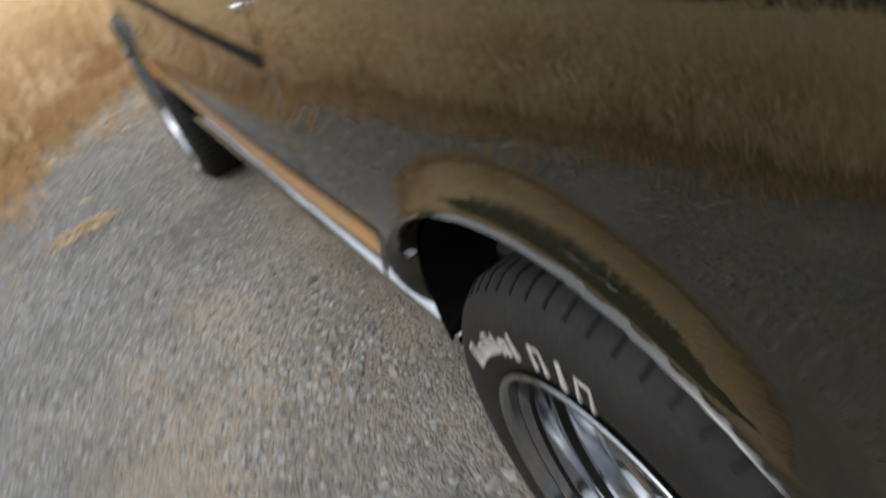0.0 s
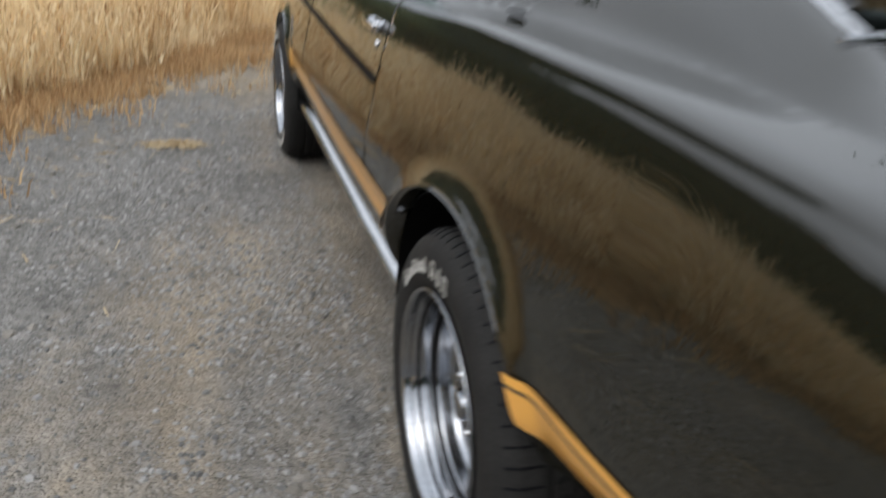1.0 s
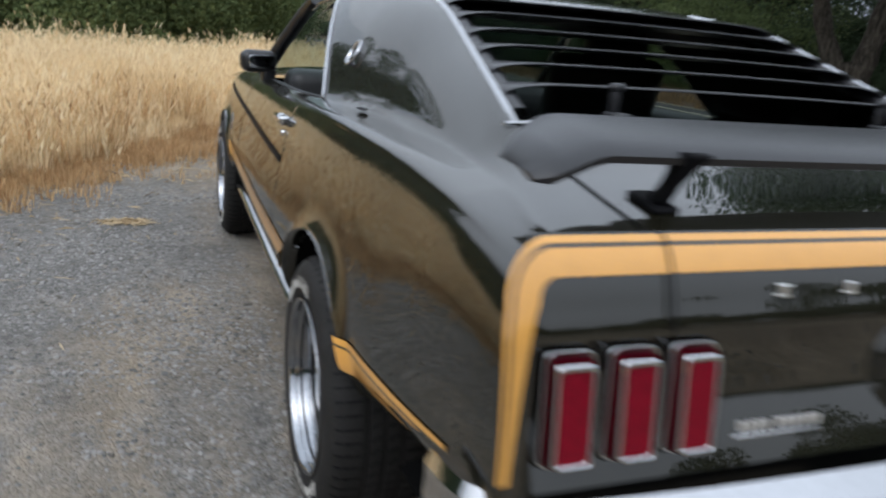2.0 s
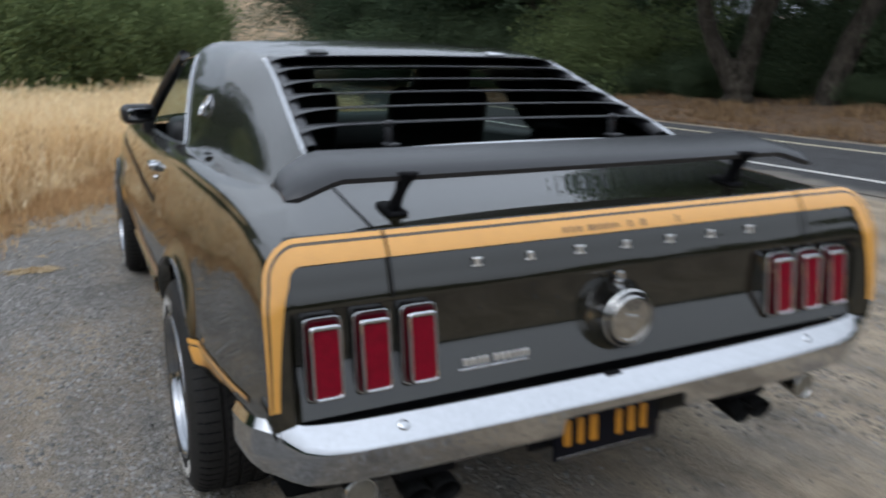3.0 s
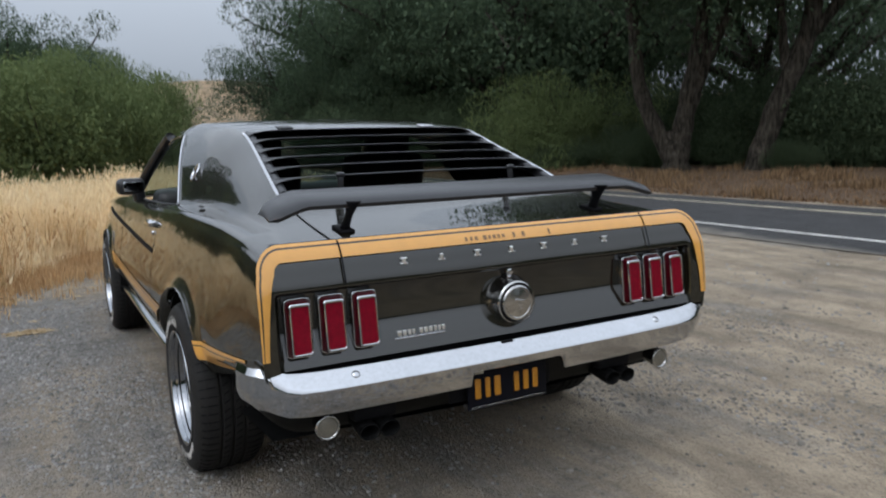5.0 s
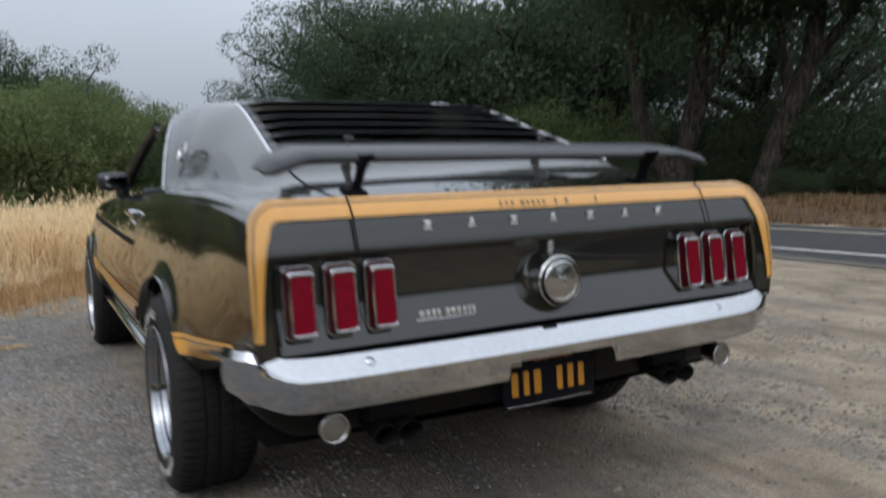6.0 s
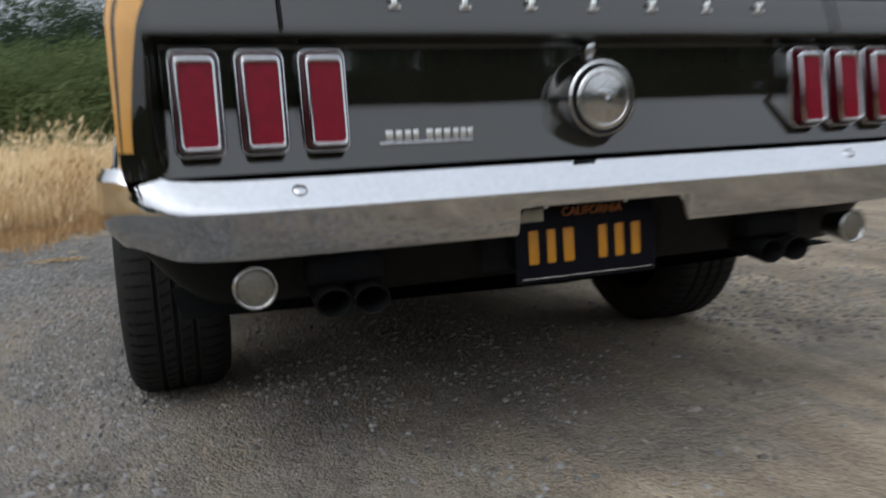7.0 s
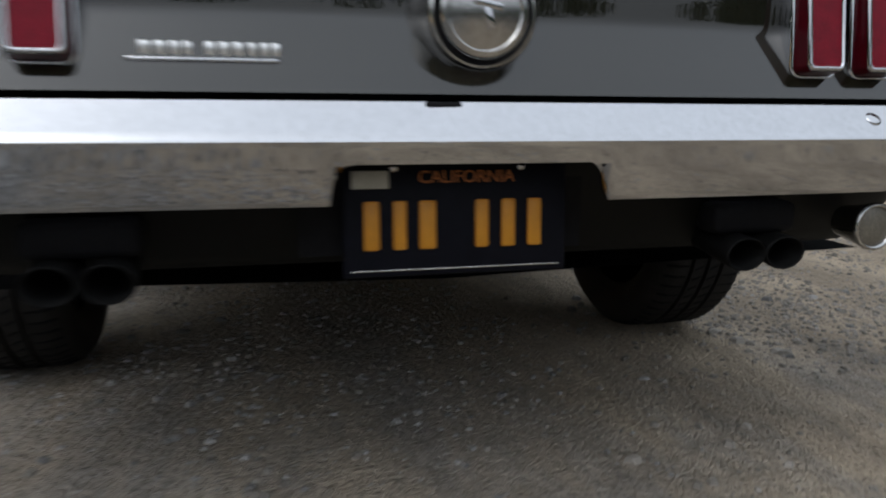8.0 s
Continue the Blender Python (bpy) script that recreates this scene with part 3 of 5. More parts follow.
# licence plate with its frame; the number becomes plain bars
plate_m = Matrix.Translation((-0.024, 0.090, 0.466)) @ pose(0, 0, 0, -3, 0, 0)
bm = box(bmesh.new(), (0.318, 0.010, 0.165), (0, 0.006, 0), 0.004)
bm.transform(plate_m)
pf = part("licence_plate", bm, PLATE, bumper, "black licence plate with gold characters")
for k, wd in enumerate((0.021, 0.018, 0.023, 0, 0.019, 0.020, 0.020)):
    if not wd:
        continue
    x = -0.121 + k * 0.0385
    bm = box(bmesh.new(), (wd, 0.003, 0.066), (x, -0.0005, -0.012), 0.003)
    bm.transform(plate_m)
    part("plate_bar", bm, PLATE_GOLD, pf)
bm = box(bmesh.new(), (0.050, 0.003, 0.024), (-0.122, -0.0005, 0.050), 0.001)
bm.transform(plate_m)
part("sticker", bm, STICKER, pf, "faded cream sticker")
for sx in (-1, 1):
    bm = bmesh.new()
    revolve(bm, [(0.006, -0.004), (0.006, 0.002), (0.0005, 0.003)], 14, plate_m @ Matrix.Translation((0.09 * sx, -0.001, 0.066)) @ pose(0, 0, 0, 0, 0, -90))
    part("plate_screw", bm, STEEL, pf)
bm = box(bmesh.new(), (0.296, 0.002, 0.002), (0, -0.0002, -0.073), 0.0005)
bm.transform(plate_m)
part("plate_edge", bm, STEEL, pf)
txt = bpy.data.curves.new("state_text", 'FONT')
txt.body = "CALIFORNIA"
txt.size = 0.024
txt.align_x, txt.align_y = 'CENTER', 'CENTER'
txt.extrude = 0.0006
txt.materials.append(mat("plate_red_gold", (0.42, 0.13, 0.02), 0.5, 0, 0, 0.1, 60.0, 0.2))
state = new("state_text", txt)
state.parent = pf
state.matrix_basis = plate_m @ Matrix.Translation((0.012, -0.0006, 0.052)) @ pose(0, 0, 0, 90, 0, 0)
# box behind the plate notch, black to stand for the shade in it
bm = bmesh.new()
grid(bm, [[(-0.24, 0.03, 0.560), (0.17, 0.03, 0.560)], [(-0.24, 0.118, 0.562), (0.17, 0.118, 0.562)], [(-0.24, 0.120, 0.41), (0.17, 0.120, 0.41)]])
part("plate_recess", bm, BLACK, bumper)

# exhausts: twin rolled tips each side, the shade on them put into a black colour
SHADED_STEEL = mat("shaded_steel", (0.006, 0.006, 0.006), 0.55, 0.0, 0, 0.1, 40.0, 0.4, spec=0.05)
for x in (-0.508, 0.458):
    bm = box(bmesh.new(), (0.145, 0.06, 0.050), (x, 0.128, 0.446), 0.012)
    ex = part("exhaust", bm, BLACK, car, "twin exhaust tips, blackened to stand for shade")
    for dx in (-0.034, 0.034):
        bm = bmesh.new()
        revolve(bm, [(0.023, -0.30), (0.023, -0.06), (0.026, -0.02), (0.028, 0.03), (0.027, 0.034), (0.0245, 0.032), (0.022, -0.02), (0.0005, -0.06)], 28,
                Matrix.Translation((x + dx, 0.104, 0.398)) @ Matrix.Diagonal((1.22, 1.0, 0.95, 1)) @ pose(0, 0, 0, 0, 6, -90))
        part("exhaust_tip", bm, SHADED_STEEL, ex)

# gold flank stripes and side mouldings, both sides
def flank_point(y, z, lift=0.003):
    return flank_x(y, z) + lift


def flank_strip(side, ys, lo, hi, material, name, lift=0.003, n=6, label=""):
    bm = bmesh.new()
    rows = []
    for y in ys:
        a, b = lo(y), hi(y)
        rows.append([(side * flank_point(y, a + (b - a) * k / n, lift), rear_edge(y, a + (b - a) * k / n), a + (b - a) * k / n) for k in range(n + 1)])
    grid(bm, rows, flip=side < 0)
    return part(name, bm, material, car, label)


for sd in (-1, 1):
    lo = fcurve([0.19, 0.40, 0.62, 0.86], [0.603, 0.566, 0.532, 0.516])
    hi = fcurve([0.19, 0.49, 0.86], [0.645, 0.613, 0.576])
    for f0, f1, mt, nm in ((0.0, 0.72, GOLD, "flank_stripe"), (0.72, 0.80, STRIPE_DARK, "stripe_gap"), (0.80, 1.0, GOLD, "pin_stripe")):
        bm = bmesh.new()
        rows = []
        for t in np.linspace(0, 1, 30):
            row = []
            for k in range(7):
                f = f0 + (f1 - f0) * k / 6
                yend = 0.70
                for _ in range(6):
                    yend = arch_y(HUB_R, lo(yend) + f * (hi(yend) - lo(yend)), -1) - 0.006
                y = 0.19 + (yend - 0.19) * t
                z = lo(y) + f * (hi(y) - lo(y))
                row.append((sd * flank_point(y, z, 0.0034 + (0.006 if y > yend - 0.03 else 0)), rear_edge(y, z), z))
            rows.append(row)
        grid(bm, rows, flip=sd < 0)
        part(nm, bm, mt, car)
    lo2 = fcurve([1.40, 2.1, 3.40], [0.505, 0.512, 0.535])
    for d0, d1, mt, nm in ((0.0, 0.048, GOLD, "flank_stripe"), (0.048, 0.054, STRIPE_DARK, "stripe_gap"), (0.054, 0.066, GOLD, "pin_stripe")):
        bm = bmesh.new()
        rows = []
        for t in np.linspace(0, 1, 60):
            row = []
            for k in range(4):
                d = d0 + (d1 - d0) * k / 3
                ya, yb = arch_y(HUB_R, 0.51 + d, 1) + 0.006, arch_y(HUB_F, 0.53 + d, -1) - 0.075
                y = ya + (yb - ya) * t
                z = lo2(y) + d
                row.append((sd * flank_point(y, z, 0.0034 + (0.006 if y < ya + 0.03 or y > yb - 0.03 else 0)), y, z))
            rows.append(row)
        grid(bm, rows, flip=sd < 0)
        part(nm, bm, mt, car)
    up = fcurve([1.80, 4.1], [0.777, 0.835])
    flank_strip(sd, np.linspace(1.80, 4.1, 60), up, lambda y: up(y) + 0.022, BLACK, "black_side_line", 0.003, 3)
    # chrome sill moulding
    bm = bmesh.new()
    rows = []
    for y in np.linspace(1.505, 3.40, 40):
        z = ZS(y) + 0.018
        x = flank_point(y, z, 0.0)
        rows.append([(sd * (x + dx), y, z + dz) for dx, dz in ((-0.02, -0.036), (0.020, -0.034), (0.033, -0.028), (0.036, -0.020), (0.033, -0.013), (0.014, -0.002), (0.002, 0.004), (-0.012, 0.006))])
    grid(bm, rows, flip=sd < 0)
    part("sill_moulding", bm, CHROME, car, "polished sill moulding")
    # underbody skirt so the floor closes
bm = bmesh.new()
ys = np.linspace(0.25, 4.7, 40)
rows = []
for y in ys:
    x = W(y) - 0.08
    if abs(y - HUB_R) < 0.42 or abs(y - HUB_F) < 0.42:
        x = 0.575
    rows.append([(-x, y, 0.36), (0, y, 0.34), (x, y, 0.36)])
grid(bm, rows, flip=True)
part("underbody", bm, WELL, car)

# nose: closes the front
bm = bmesh.new()
rows = []
for x, z in flank(4.78):
    rows.append([(-x + 2 * x * j / 12, 4.78 + 0.05 * (1 - (2 * j / 12 - 1) ** 2), z) for j in range(13)])
grid(bm, rows, flip=True)
part("nose", bm, PAINT, car)
# bonnet and cowl
bm = bmesh.new()
rows = []
for y in np.linspace(3.22, 4.78, 40):
    zc = fcurve([3.22, 3.9, 4.5, 4.78], [0.995, 0.985, 0.935, 0.86])(y)
    xb = XB(y)
    zb = ZB(y) + 0.008
    rows.append([(x, y + 0.05 * (1 - (x / xb) ** 2) * max(0, (y - 4.5) / 0.28), zb + (zc - zb) * (1 - abs(x / xb) ** 3)) for x in np.linspace(-xb, xb, 25)])
grid(bm, rows)
part("bonnet", bm, PAINT, car)

# windscreen pillars, door window trims, windscreen, rear window
for sd in (-1, 1):
    bm = bmesh.new()
    tube(bm, [(sd * 0.625, 2.66, 1.330), (sd * 0.66, 2.80, 1.255), (sd * 0.71, 3.0, 1.13), (sd * 0.765, 3.24, 0.975)], [0.030, 0.030, 0.032, 0.034], 8)
    part("windscreen_pillar", bm, MATTE if sd < 0 else PAINT, car)
    bm = bmesh.new()   # gutter over the door and its rear edge
    pts = [(sd * (XW(y) + 0.335 * (XB(y) - XW(y))), y, top_z(y, XW(y) + 0.335 * (XB(y) - XW(y)))) for y in np.linspace(2.68, 2.17, 12)]
    for y in np.linspace(2.12, WIN_Y, 12):
        x = XW(y) + (XB(y) - XW(y)) * (1 - 0.67 * (y - WIN_Y) / (2.16 - WIN_Y))
        pts.append((sd * (x + 0.003), y, top_z(y, x)))
    tube(bm, pts, 0.006, 8)
    part("window_trim", bm, CHROME, car, "thin chrome window trim")
    bm = bmesh.new()
    rows = []
    for y in np.linspace(WIN_Y, 3.22, 20):
        rows.append([(sd * XB(y), y, ZB(y) + 0.010), (sd * (XB(y) - 0.02), y, ZB(y) + 0.012), (sd * (XB(y) - 0.05), y, ZB(y) - 0.02), (sd * (XB(y) - 0.06), y, 0.5)])
    grid(bm, rows, flip=sd > 0)
    part("door_lining", bm, VINYL, car)
bm = bmesh.new()
grid(bm, [[(x, y + 0.10 * (1 - (x / xm) ** 2), z) for x in np.linspace(-xm, xm, 17)] for y, z, xm in ((2.67, 1.335, 0.61), (2.85, 1.24, 0.655), (3.05, 1.12, 0.71), (3.23, 0.99, 0.755))])
ws = part("windscreen", bm, GLASS, car)
ws.visible_shadow = False
bm = bmesh.new()
grid(bm, [[(x, y, ZC(y) - 0.045 - 0.014 * (x / XW(y)) ** 2) for x in np.linspace(-XW(y) + 0.005, XW(y) - 0.005, 17)] for y in np.linspace(0.60, 1.33, 12)])
rw = part("rear_window", bm, GLASS, car)
rw.visible_shadow = False
bm = bmesh.new()     # bright frame of the rear window
for sd in (-1, 1):
    tube(bm, [(sd * (XW(y) - 0.002), y, top_z(y, XW(y)) - 0.001) for y in np.linspace(0.61, 1.30, 14)], 0.0085, 8)
tube(bm, [(x, 0.61, top_z(0.61, abs(x)) + 0.002) for x in np.linspace(-0.64, 0.64, 15)], 0.0075, 8)
part("rear_window_trim", bm, CHROME, car, "thin metal rear window surround")

# louvres over the rear window
def glass_z(y):
    return ZC(y) - 0.03


N_SLAT = 6
bm = bmesh.new()
for sd in (-1, 1):
    rows = []
    for y in np.linspace(0.66, 1.33, 16):
        x = XW(y) - 0.026
        rows.append([(sd * (x + 0.018), y, glass_z(y)), (sd * (x + 0.014), y, glass_z(y) + 0.018), (sd * (x + 0.004), y, glass_z(y) + 0.024), (sd * (x - 0.012), y, glass_z(y) + 0.022), (sd * (x - 0.018), y, glass_z(y) + 0.014), (sd * (x - 0.020), y, glass_z(y) - 0.005)])
    grid(bm, rows, flip=sd > 0)
    if sd < 0:
        louvre = part("louvre", bm, MATTE, car, "satin black slatted rear window louvre")
        bm = bmesh.new()
    else:
        part("side_rail", bm, MATTE, louvre)
for i in range(N_SLAT):
    y0 = 0.722 + i * 0.105
    bm = bmesh.new()
    rows = []
    for u in np.sin(np.linspace(-1, 1, 61) * math.pi / 2):
        xe = XW(y0 + 0.02) - 0.010
        x = u * xe
        k = min(1, max(0, (abs(u) - 0.75) / 0.25))
        drop = 1 - math.sqrt(1 - k ** 2.2)
        z0 = glass_z(y0)
        prof = [(y0 + 0.128, z0 + 0.043), (y0 + 0.06, z0 + 0.0485), (y0 + 0.01, z0 + 0.050), (y0 - 0.001, z0 + 0.0495), (y0 - 0.003, z0 + 0.0475), (y0 - 0.001, z0 + 0.0455), (y0 + 0.01, z0 + 0.0455), (y0 + 0.06, z0 + 0.044), (y0 + 0.128, z0 + 0.038)]
        rows.append([(x, y, z - drop * max(0.0, z - glass_z(y) - 0.026) - 0.006 * u * u) for y, z in prof])
    grid(bm, rows, flip=True)
    creased(part("slat", bm, MATTE, louvre), 40)
for x in (-0.375, 0.375):
    bm = box(bmesh.new(), (0.022, 0.014, 0.05), (x, 0.655, ZC(0.655) + 0.02), 0.004)
    box(bm, (0.040, 0.05, 0.010), (x, 0.640, ZC(0.64) - 0.003), 0.004)
    revolve(bm, [(0.0005, -0.016), (0.009, -0.014), (0.010, 0), (0.009, 0.014), (0.0005, 0.016)], 12, Matrix.Translation((x, 0.652, ZC(0.655) + 0.046)))
    part("louvre_latch", bm, MATTE, louvre)
for x in (-0.355, 0.355):
    bm = box(bmesh.new(), (0.07, 0.05, 0.010), (x, 1.362, top_z(1.362, 0.355) + 0.007), 0.004, pose(0, 0, 0, 12, 0, 0))
    part("louvre_hinge", bm, CHROME if x > 0 else MATTE, louvre)

# rear wing on two pedestals
bm = bmesh.new()
rows = []
for u in np.linspace(-1, 1, 61):
    a = abs(u)
    x = u * 0.756 - 0.022
    k = max(0, (a - 0.845) / 0.155)
    kk = k * k * (3 - 2 * k) if k < 1 else 1
    yo = -0.035 * k
    zo = -0.036 * k
    ch = 1 - 0.30 * kk
    c = [(0.485, 1.104), (0.44, 1.110), (0.37, 1.101), (0.312, 1.089), (0.288, 1.076), (0.280, 1.068), (0.283, 1.057), (0.293, 1.055), (0.37, 1.092), (0.44, 1.098), (0.479, 1.100)]
    row = []
    for y, z in c:
        ym = 0.29 + (y - 0.29) * ch * (1 - 0.16 * max(0, (k - 0.72) / 0.28) ** 2) + 0.02 * max(0, (k - 0.72) / 0.28) ** 2
        th = math.sqrt(max(0.12, 1 - max(0, (k - 0.80) / 0.20) ** 2))
        row.append((x, ym + yo + 0.012 * (a * a) - 0.075, 1.086 + (z - 1.07) * th + zo))
    rows.append(row)
vs = grid(bm, rows, close=True)
bm.faces.new(vs[0][::-1])
bm.faces.new(vs[-1])
wing = creased(part("rear_wing", bm, MATTE, car, "satin black rear wing"), 45)
for x, lean in ((-0.520, 1), (0.490, -1)):
    bm = bmesh.new()
    rows = []
    z0 = top_z(0.275, abs(x)) + 0.003
    for t in np.linspace(0, 1, 13):
        z = z0 + (1.092 - z0) * t
        y = 0.275 - 0.058 * t ** 0.8 + 0.02 * max(0, t - 0.7)
        hl = 0.028 - 0.010 * math.sin(math.pi * t) + 0.022 * t * t
        ht = 0.016 - 0.005 * math.sin(math.pi * t) + 0.030 * max(0, t - 0.6) ** 1.5
        rows.append([(x + 0.012 * t * lean + ht * math.cos(radians(a)), y + hl * math.sin(radians(a)), z) for a in range(0, 360, 30)])
    vs = grid(bm, rows, close=True)
    bm.faces.new(vs[0][::-1])
    bm.faces.new(vs[-1])
    ped = part("pedestal", bm, BLACK, wing)
    part("foot_plate", box(bmesh.new(), (0.050, 0.085, 0.012), (x, 0.278, z0 + 0.001), 0.005, pose(0, 0, 0, 9, 0, 0)), BLACK, ped)

# door furniture
for sd, door in ((-1, left_door), (1, door_ob)):
    xh = flank_x(1.90, 0.905)
    bm = box(bmesh.new(), (0.020, 0.135, 0.024), (sd * (xh + 0.020), 1.905, 0.912), 0.008, None, 3)
    box(bm, (0.034, 0.030, 0.030), (sd * (xh + 0.006), 1.850, 0.910), 0.008, None, 3)
    box(bm, (0.030, 0.026, 0.026), (sd * (xh + 0.004), 1.960, 0.910), 0.008, None, 3)
    part("door_handle", bm, CHROME, door, "chrome door handle")
    bm = bmesh.new()
    revolve(bm, [(0.011, -0.01), (0.011, 0.004), (0.0005, 0.006)], 16, Matrix.Translation((sd * (flank_x(1.86, 0.868) + 0.001), 1.86, 0.868)) @ pose(0, 0, 0, 0, 0, 0 if sd > 0 else 180))
    part("key_lock", bm, CHROME, door)
mm = Matrix.Translation((-0.848, 2.78, 1.050)) @ pose(0, 0, 0, 0, 0, 14)
bm = box(bmesh.new(), (0.160, 0.085, 0.096), (0, 0.004, 0), 0.036, None, 6)
box(bm, (0.06, 0.05, 0.06), (0.045, 0.0, -0.06), 0.012)
bm.transform(mm)
mirror = part("door_mirror", bm, MATTE, left_door, "black door mirror")
bm = box(bmesh.new(), (0.112, 0.004, 0.054), (0, -0.0375, 0), 0.0015)
bm.transform(mm)
part("mirror_glass", bm, CHROME, mirror)
# round emblem on the sail panel and the small air scoop
ry = 1.58
rx = XW(ry) + 0.72 * (XB(ry) - XW(ry))
for sd in (-1, 1):
    bm = bmesh.new()
    revolve(bm, [(0.042, 0.0), (0.043, 0.006), (0.041, 0.010), (0.036, 0.009), (0.034, 0.002)], 32, Matrix.Translation((sd * (rx + 0.002), ry, top_z(ry, rx))) @ pose(0, 0, 0, 0, -28 if sd > 0 else -152, 0))
    part("round_emblem", bm, CHROME, car, "chrome ring emblem")
    bm = bmesh.new()
    rows = []
    for t in np.linspace(0, 1, 11):
        w_ = 0.014 * math.sin(math.pi * min(1, max(0, t))) ** 0.7
        row = []
        for v in (-1, -0.5, 0, 0.5, 1):
            y, x = 1.185 + 0.105 * t, 0.770 - 0.012 * t + w_ * v
            row.append((sd * x, y, max(top_z(y, min(x, XB(y))), ZB(y) - 0.01) + 0.004 - 0.003 * (1 - abs(v))))
        rows.append(row)
    grid(bm, rows, flip=sd > 0)
    part("scoop_slot", bm, BLACK, car)


# wheels
def wheel(hub_y, side):
    m = Matrix.Translation((side * 0.926, hub_y, HUB_Z)) @ (Matrix() if side > 0 else pose(0, 0, 0, 0, 0, 180))
    R = 0.335
    bm = bmesh.new()   # rim barrel with two steps; local +x points outwards
    revolve(bm, [(0.214, -0.20), (0.205, -0.12), (0.200, -0.05), (0.206, -0.028), (0.213, -0.014), (0.219, -0.004), (0.2255, 0.0), (0.2265, 0.006), (0.2235, 0.009), (0.2185, 0.006), (0.2155, -0.002), (0.2135, -0.018), (0.2105, -0.024), (0.204, -0.027), (0.2015, -0.032), (0.2005, -0.050), (0.1985, -0.056), (0.193, -0.060), (0.190, -0.068), (0.188, -0.088), (0.184, -0.100), (0.178, -0.106), (0.170, -0.108)], 72, m)
    wh = part("wheel", bm, RIM, car, "chrome five-spoke wheel with white-lettered tyre")
    bm = bmesh.new()
    prof = [(0.213, -0.012), (0.224, -0.006), (0.232, 0.001), (0.246, 0.006), (0.262, 0.0085), (0.280, 0.009), (0.297, 0.006), (0.312, -0.002), (0.322, -0.011), (0.3285, -0.020),
            (R - 0.002, -0.030), (R, -0.050), (R, -0.074), (R - 0.009, -0.076), (R - 0.009, -0.084), (R, -0.086), (R + 0.001, -0.115), (R - 0.009, -0.117), (R - 0.009, -0.126), (R + 0.001, -0.128), (R, -0.158), (R - 0.009, -0.16), (R - 0.009, -0.169), (R, -0.171), (R - 0.002, -0.200), (0.322, -0.232), (0.30, -0.25), (0.26, -0.25), (0.215, -0.215)]
    revolve(bm, prof, 96, m)
    ty = creased(part("tyre", bm, TYRE, wh, "black radial tyre, raised white lettering"), 40)
    # shoulder blocks: cuts between them
    bm = bmesh.new()
    for k in range(66):
        a = 2 * math.pi * k / 66
        for xx, rr, ln, lean in ((-0.0205, R - 0.0083, 0.022, 30), (-0.050, R - 0.0021, 0.038, 0), (-0.187, R - 0.0021, 0.030, 0), (-0.216, R - 0.0068, 0.030, -19)):
            t = m @ Matrix.Rotation(a, 4, 'X') @ Matrix.Translation((xx, 0, rr))
            box(bm, (ln, 0.0046, 0.0050), (0, 0, 0), 0.0, t @ pose(0, 0, 0, 0, lean, 0))
        for xx in (-0.10, -0.142):
            t = m @ Matrix.Rotation(a + 0.02, 4, 'X') @ Matrix.Translation((xx, 0, R - 0.0015))
            box(bm, (0.026, 0.0050, 0.0065), (0, 0, 0), 0.0, t @ pose(0, 0, 0, 0, 0, 28))
    tagged(part("tread_cut", bm, BLACK, wh, smooth=False), kind="stuff")
    # raised lettering stands as plain white bars
    # (angle, width, height) round the sidewall
    for base in (50, 230):
        for da, wd, hh, up in ((0, 0.022, 0.030, 0.0), (7, 0.018, 0.020, -0.004), (13, 0.019, 0.027, 0.0), (17.6, 0.006, 0.024, 0.0), (22, 0.018, 0.020, -0.004), (26.8, 0.006, 0.030, 0.0), (36, 0.022, 0.030, 0), (43, 0.008, 0.032, 0), (49, 0.022, 0.030, 0)):
            a = radians(base - da * 1.15)
            bm = bmesh.new()
            t = m @ Matrix.Rotation(a, 4, 'X') @ Matrix.Translation((0.0085, 0, 0.268 + up)) @ pose(0, 0, 0, 0, -4, 0)
            fw = 0.0036
            if wd < 0.01:
                box(bm, (0.004, wd, hh), (0, 0, 0), 0.001, t)
            else:
                for dy in (-wd / 2 + fw / 2, wd / 2 - fw / 2):
                    box(bm, (0.004, fw, hh), (0, 0, 0), 0.001, t @ Matrix.Translation((0, dy, 0)))
                box(bm, (0.004, wd, fw), (0, 0, 0), 0.001, t @ Matrix.Translation((0, 0, hh / 2 - fw / 2)))
            part("white_bar", bm, WHITE_RUBBER, wh, smooth=False)
    for gr in ([(0.2118, -0.0215), (0.2095, -0.0232), (0.2045, -0.0258), (0.2025, -0.0290)], [(0.1992, -0.0535), (0.1975, -0.0552), (0.1935, -0.0585), (0.1915, -0.0635)]):
        bm = bmesh.new()
        revolve(bm, gr, 72, m)
        part("rim_groove", bm, BLACK, wh)
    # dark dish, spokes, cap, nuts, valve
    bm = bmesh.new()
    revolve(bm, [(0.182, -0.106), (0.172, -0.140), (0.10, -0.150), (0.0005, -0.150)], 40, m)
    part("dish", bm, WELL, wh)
    for k in range(5):
        bm = bmesh.new()
        rot = m @ Matrix.Rotation(2 * math.pi * k / 5 + 0.3, 4, 'X')
        rows = []
        for r, hw, d in ((0.030, 0.024, -0.082), (0.060, 0.018, -0.074), (0.10, 0.014, -0.080), (0.14, 0.0155, -0.094), (0.165, 0.022, -0.104), (0.181, 0.034, -0.110)):
            rows.append([rot @ Vector((d + dx, w * hw, r)) for w, dx in ((-1, -0.026), (-0.96, -0.006), (-0.7, 0.003), (-0.25, 0.005), (0, -0.003), (0.25, 0.005), (0.7, 0.003), (0.96, -0.006), (1, -0.026))])
        grid(bm, rows)
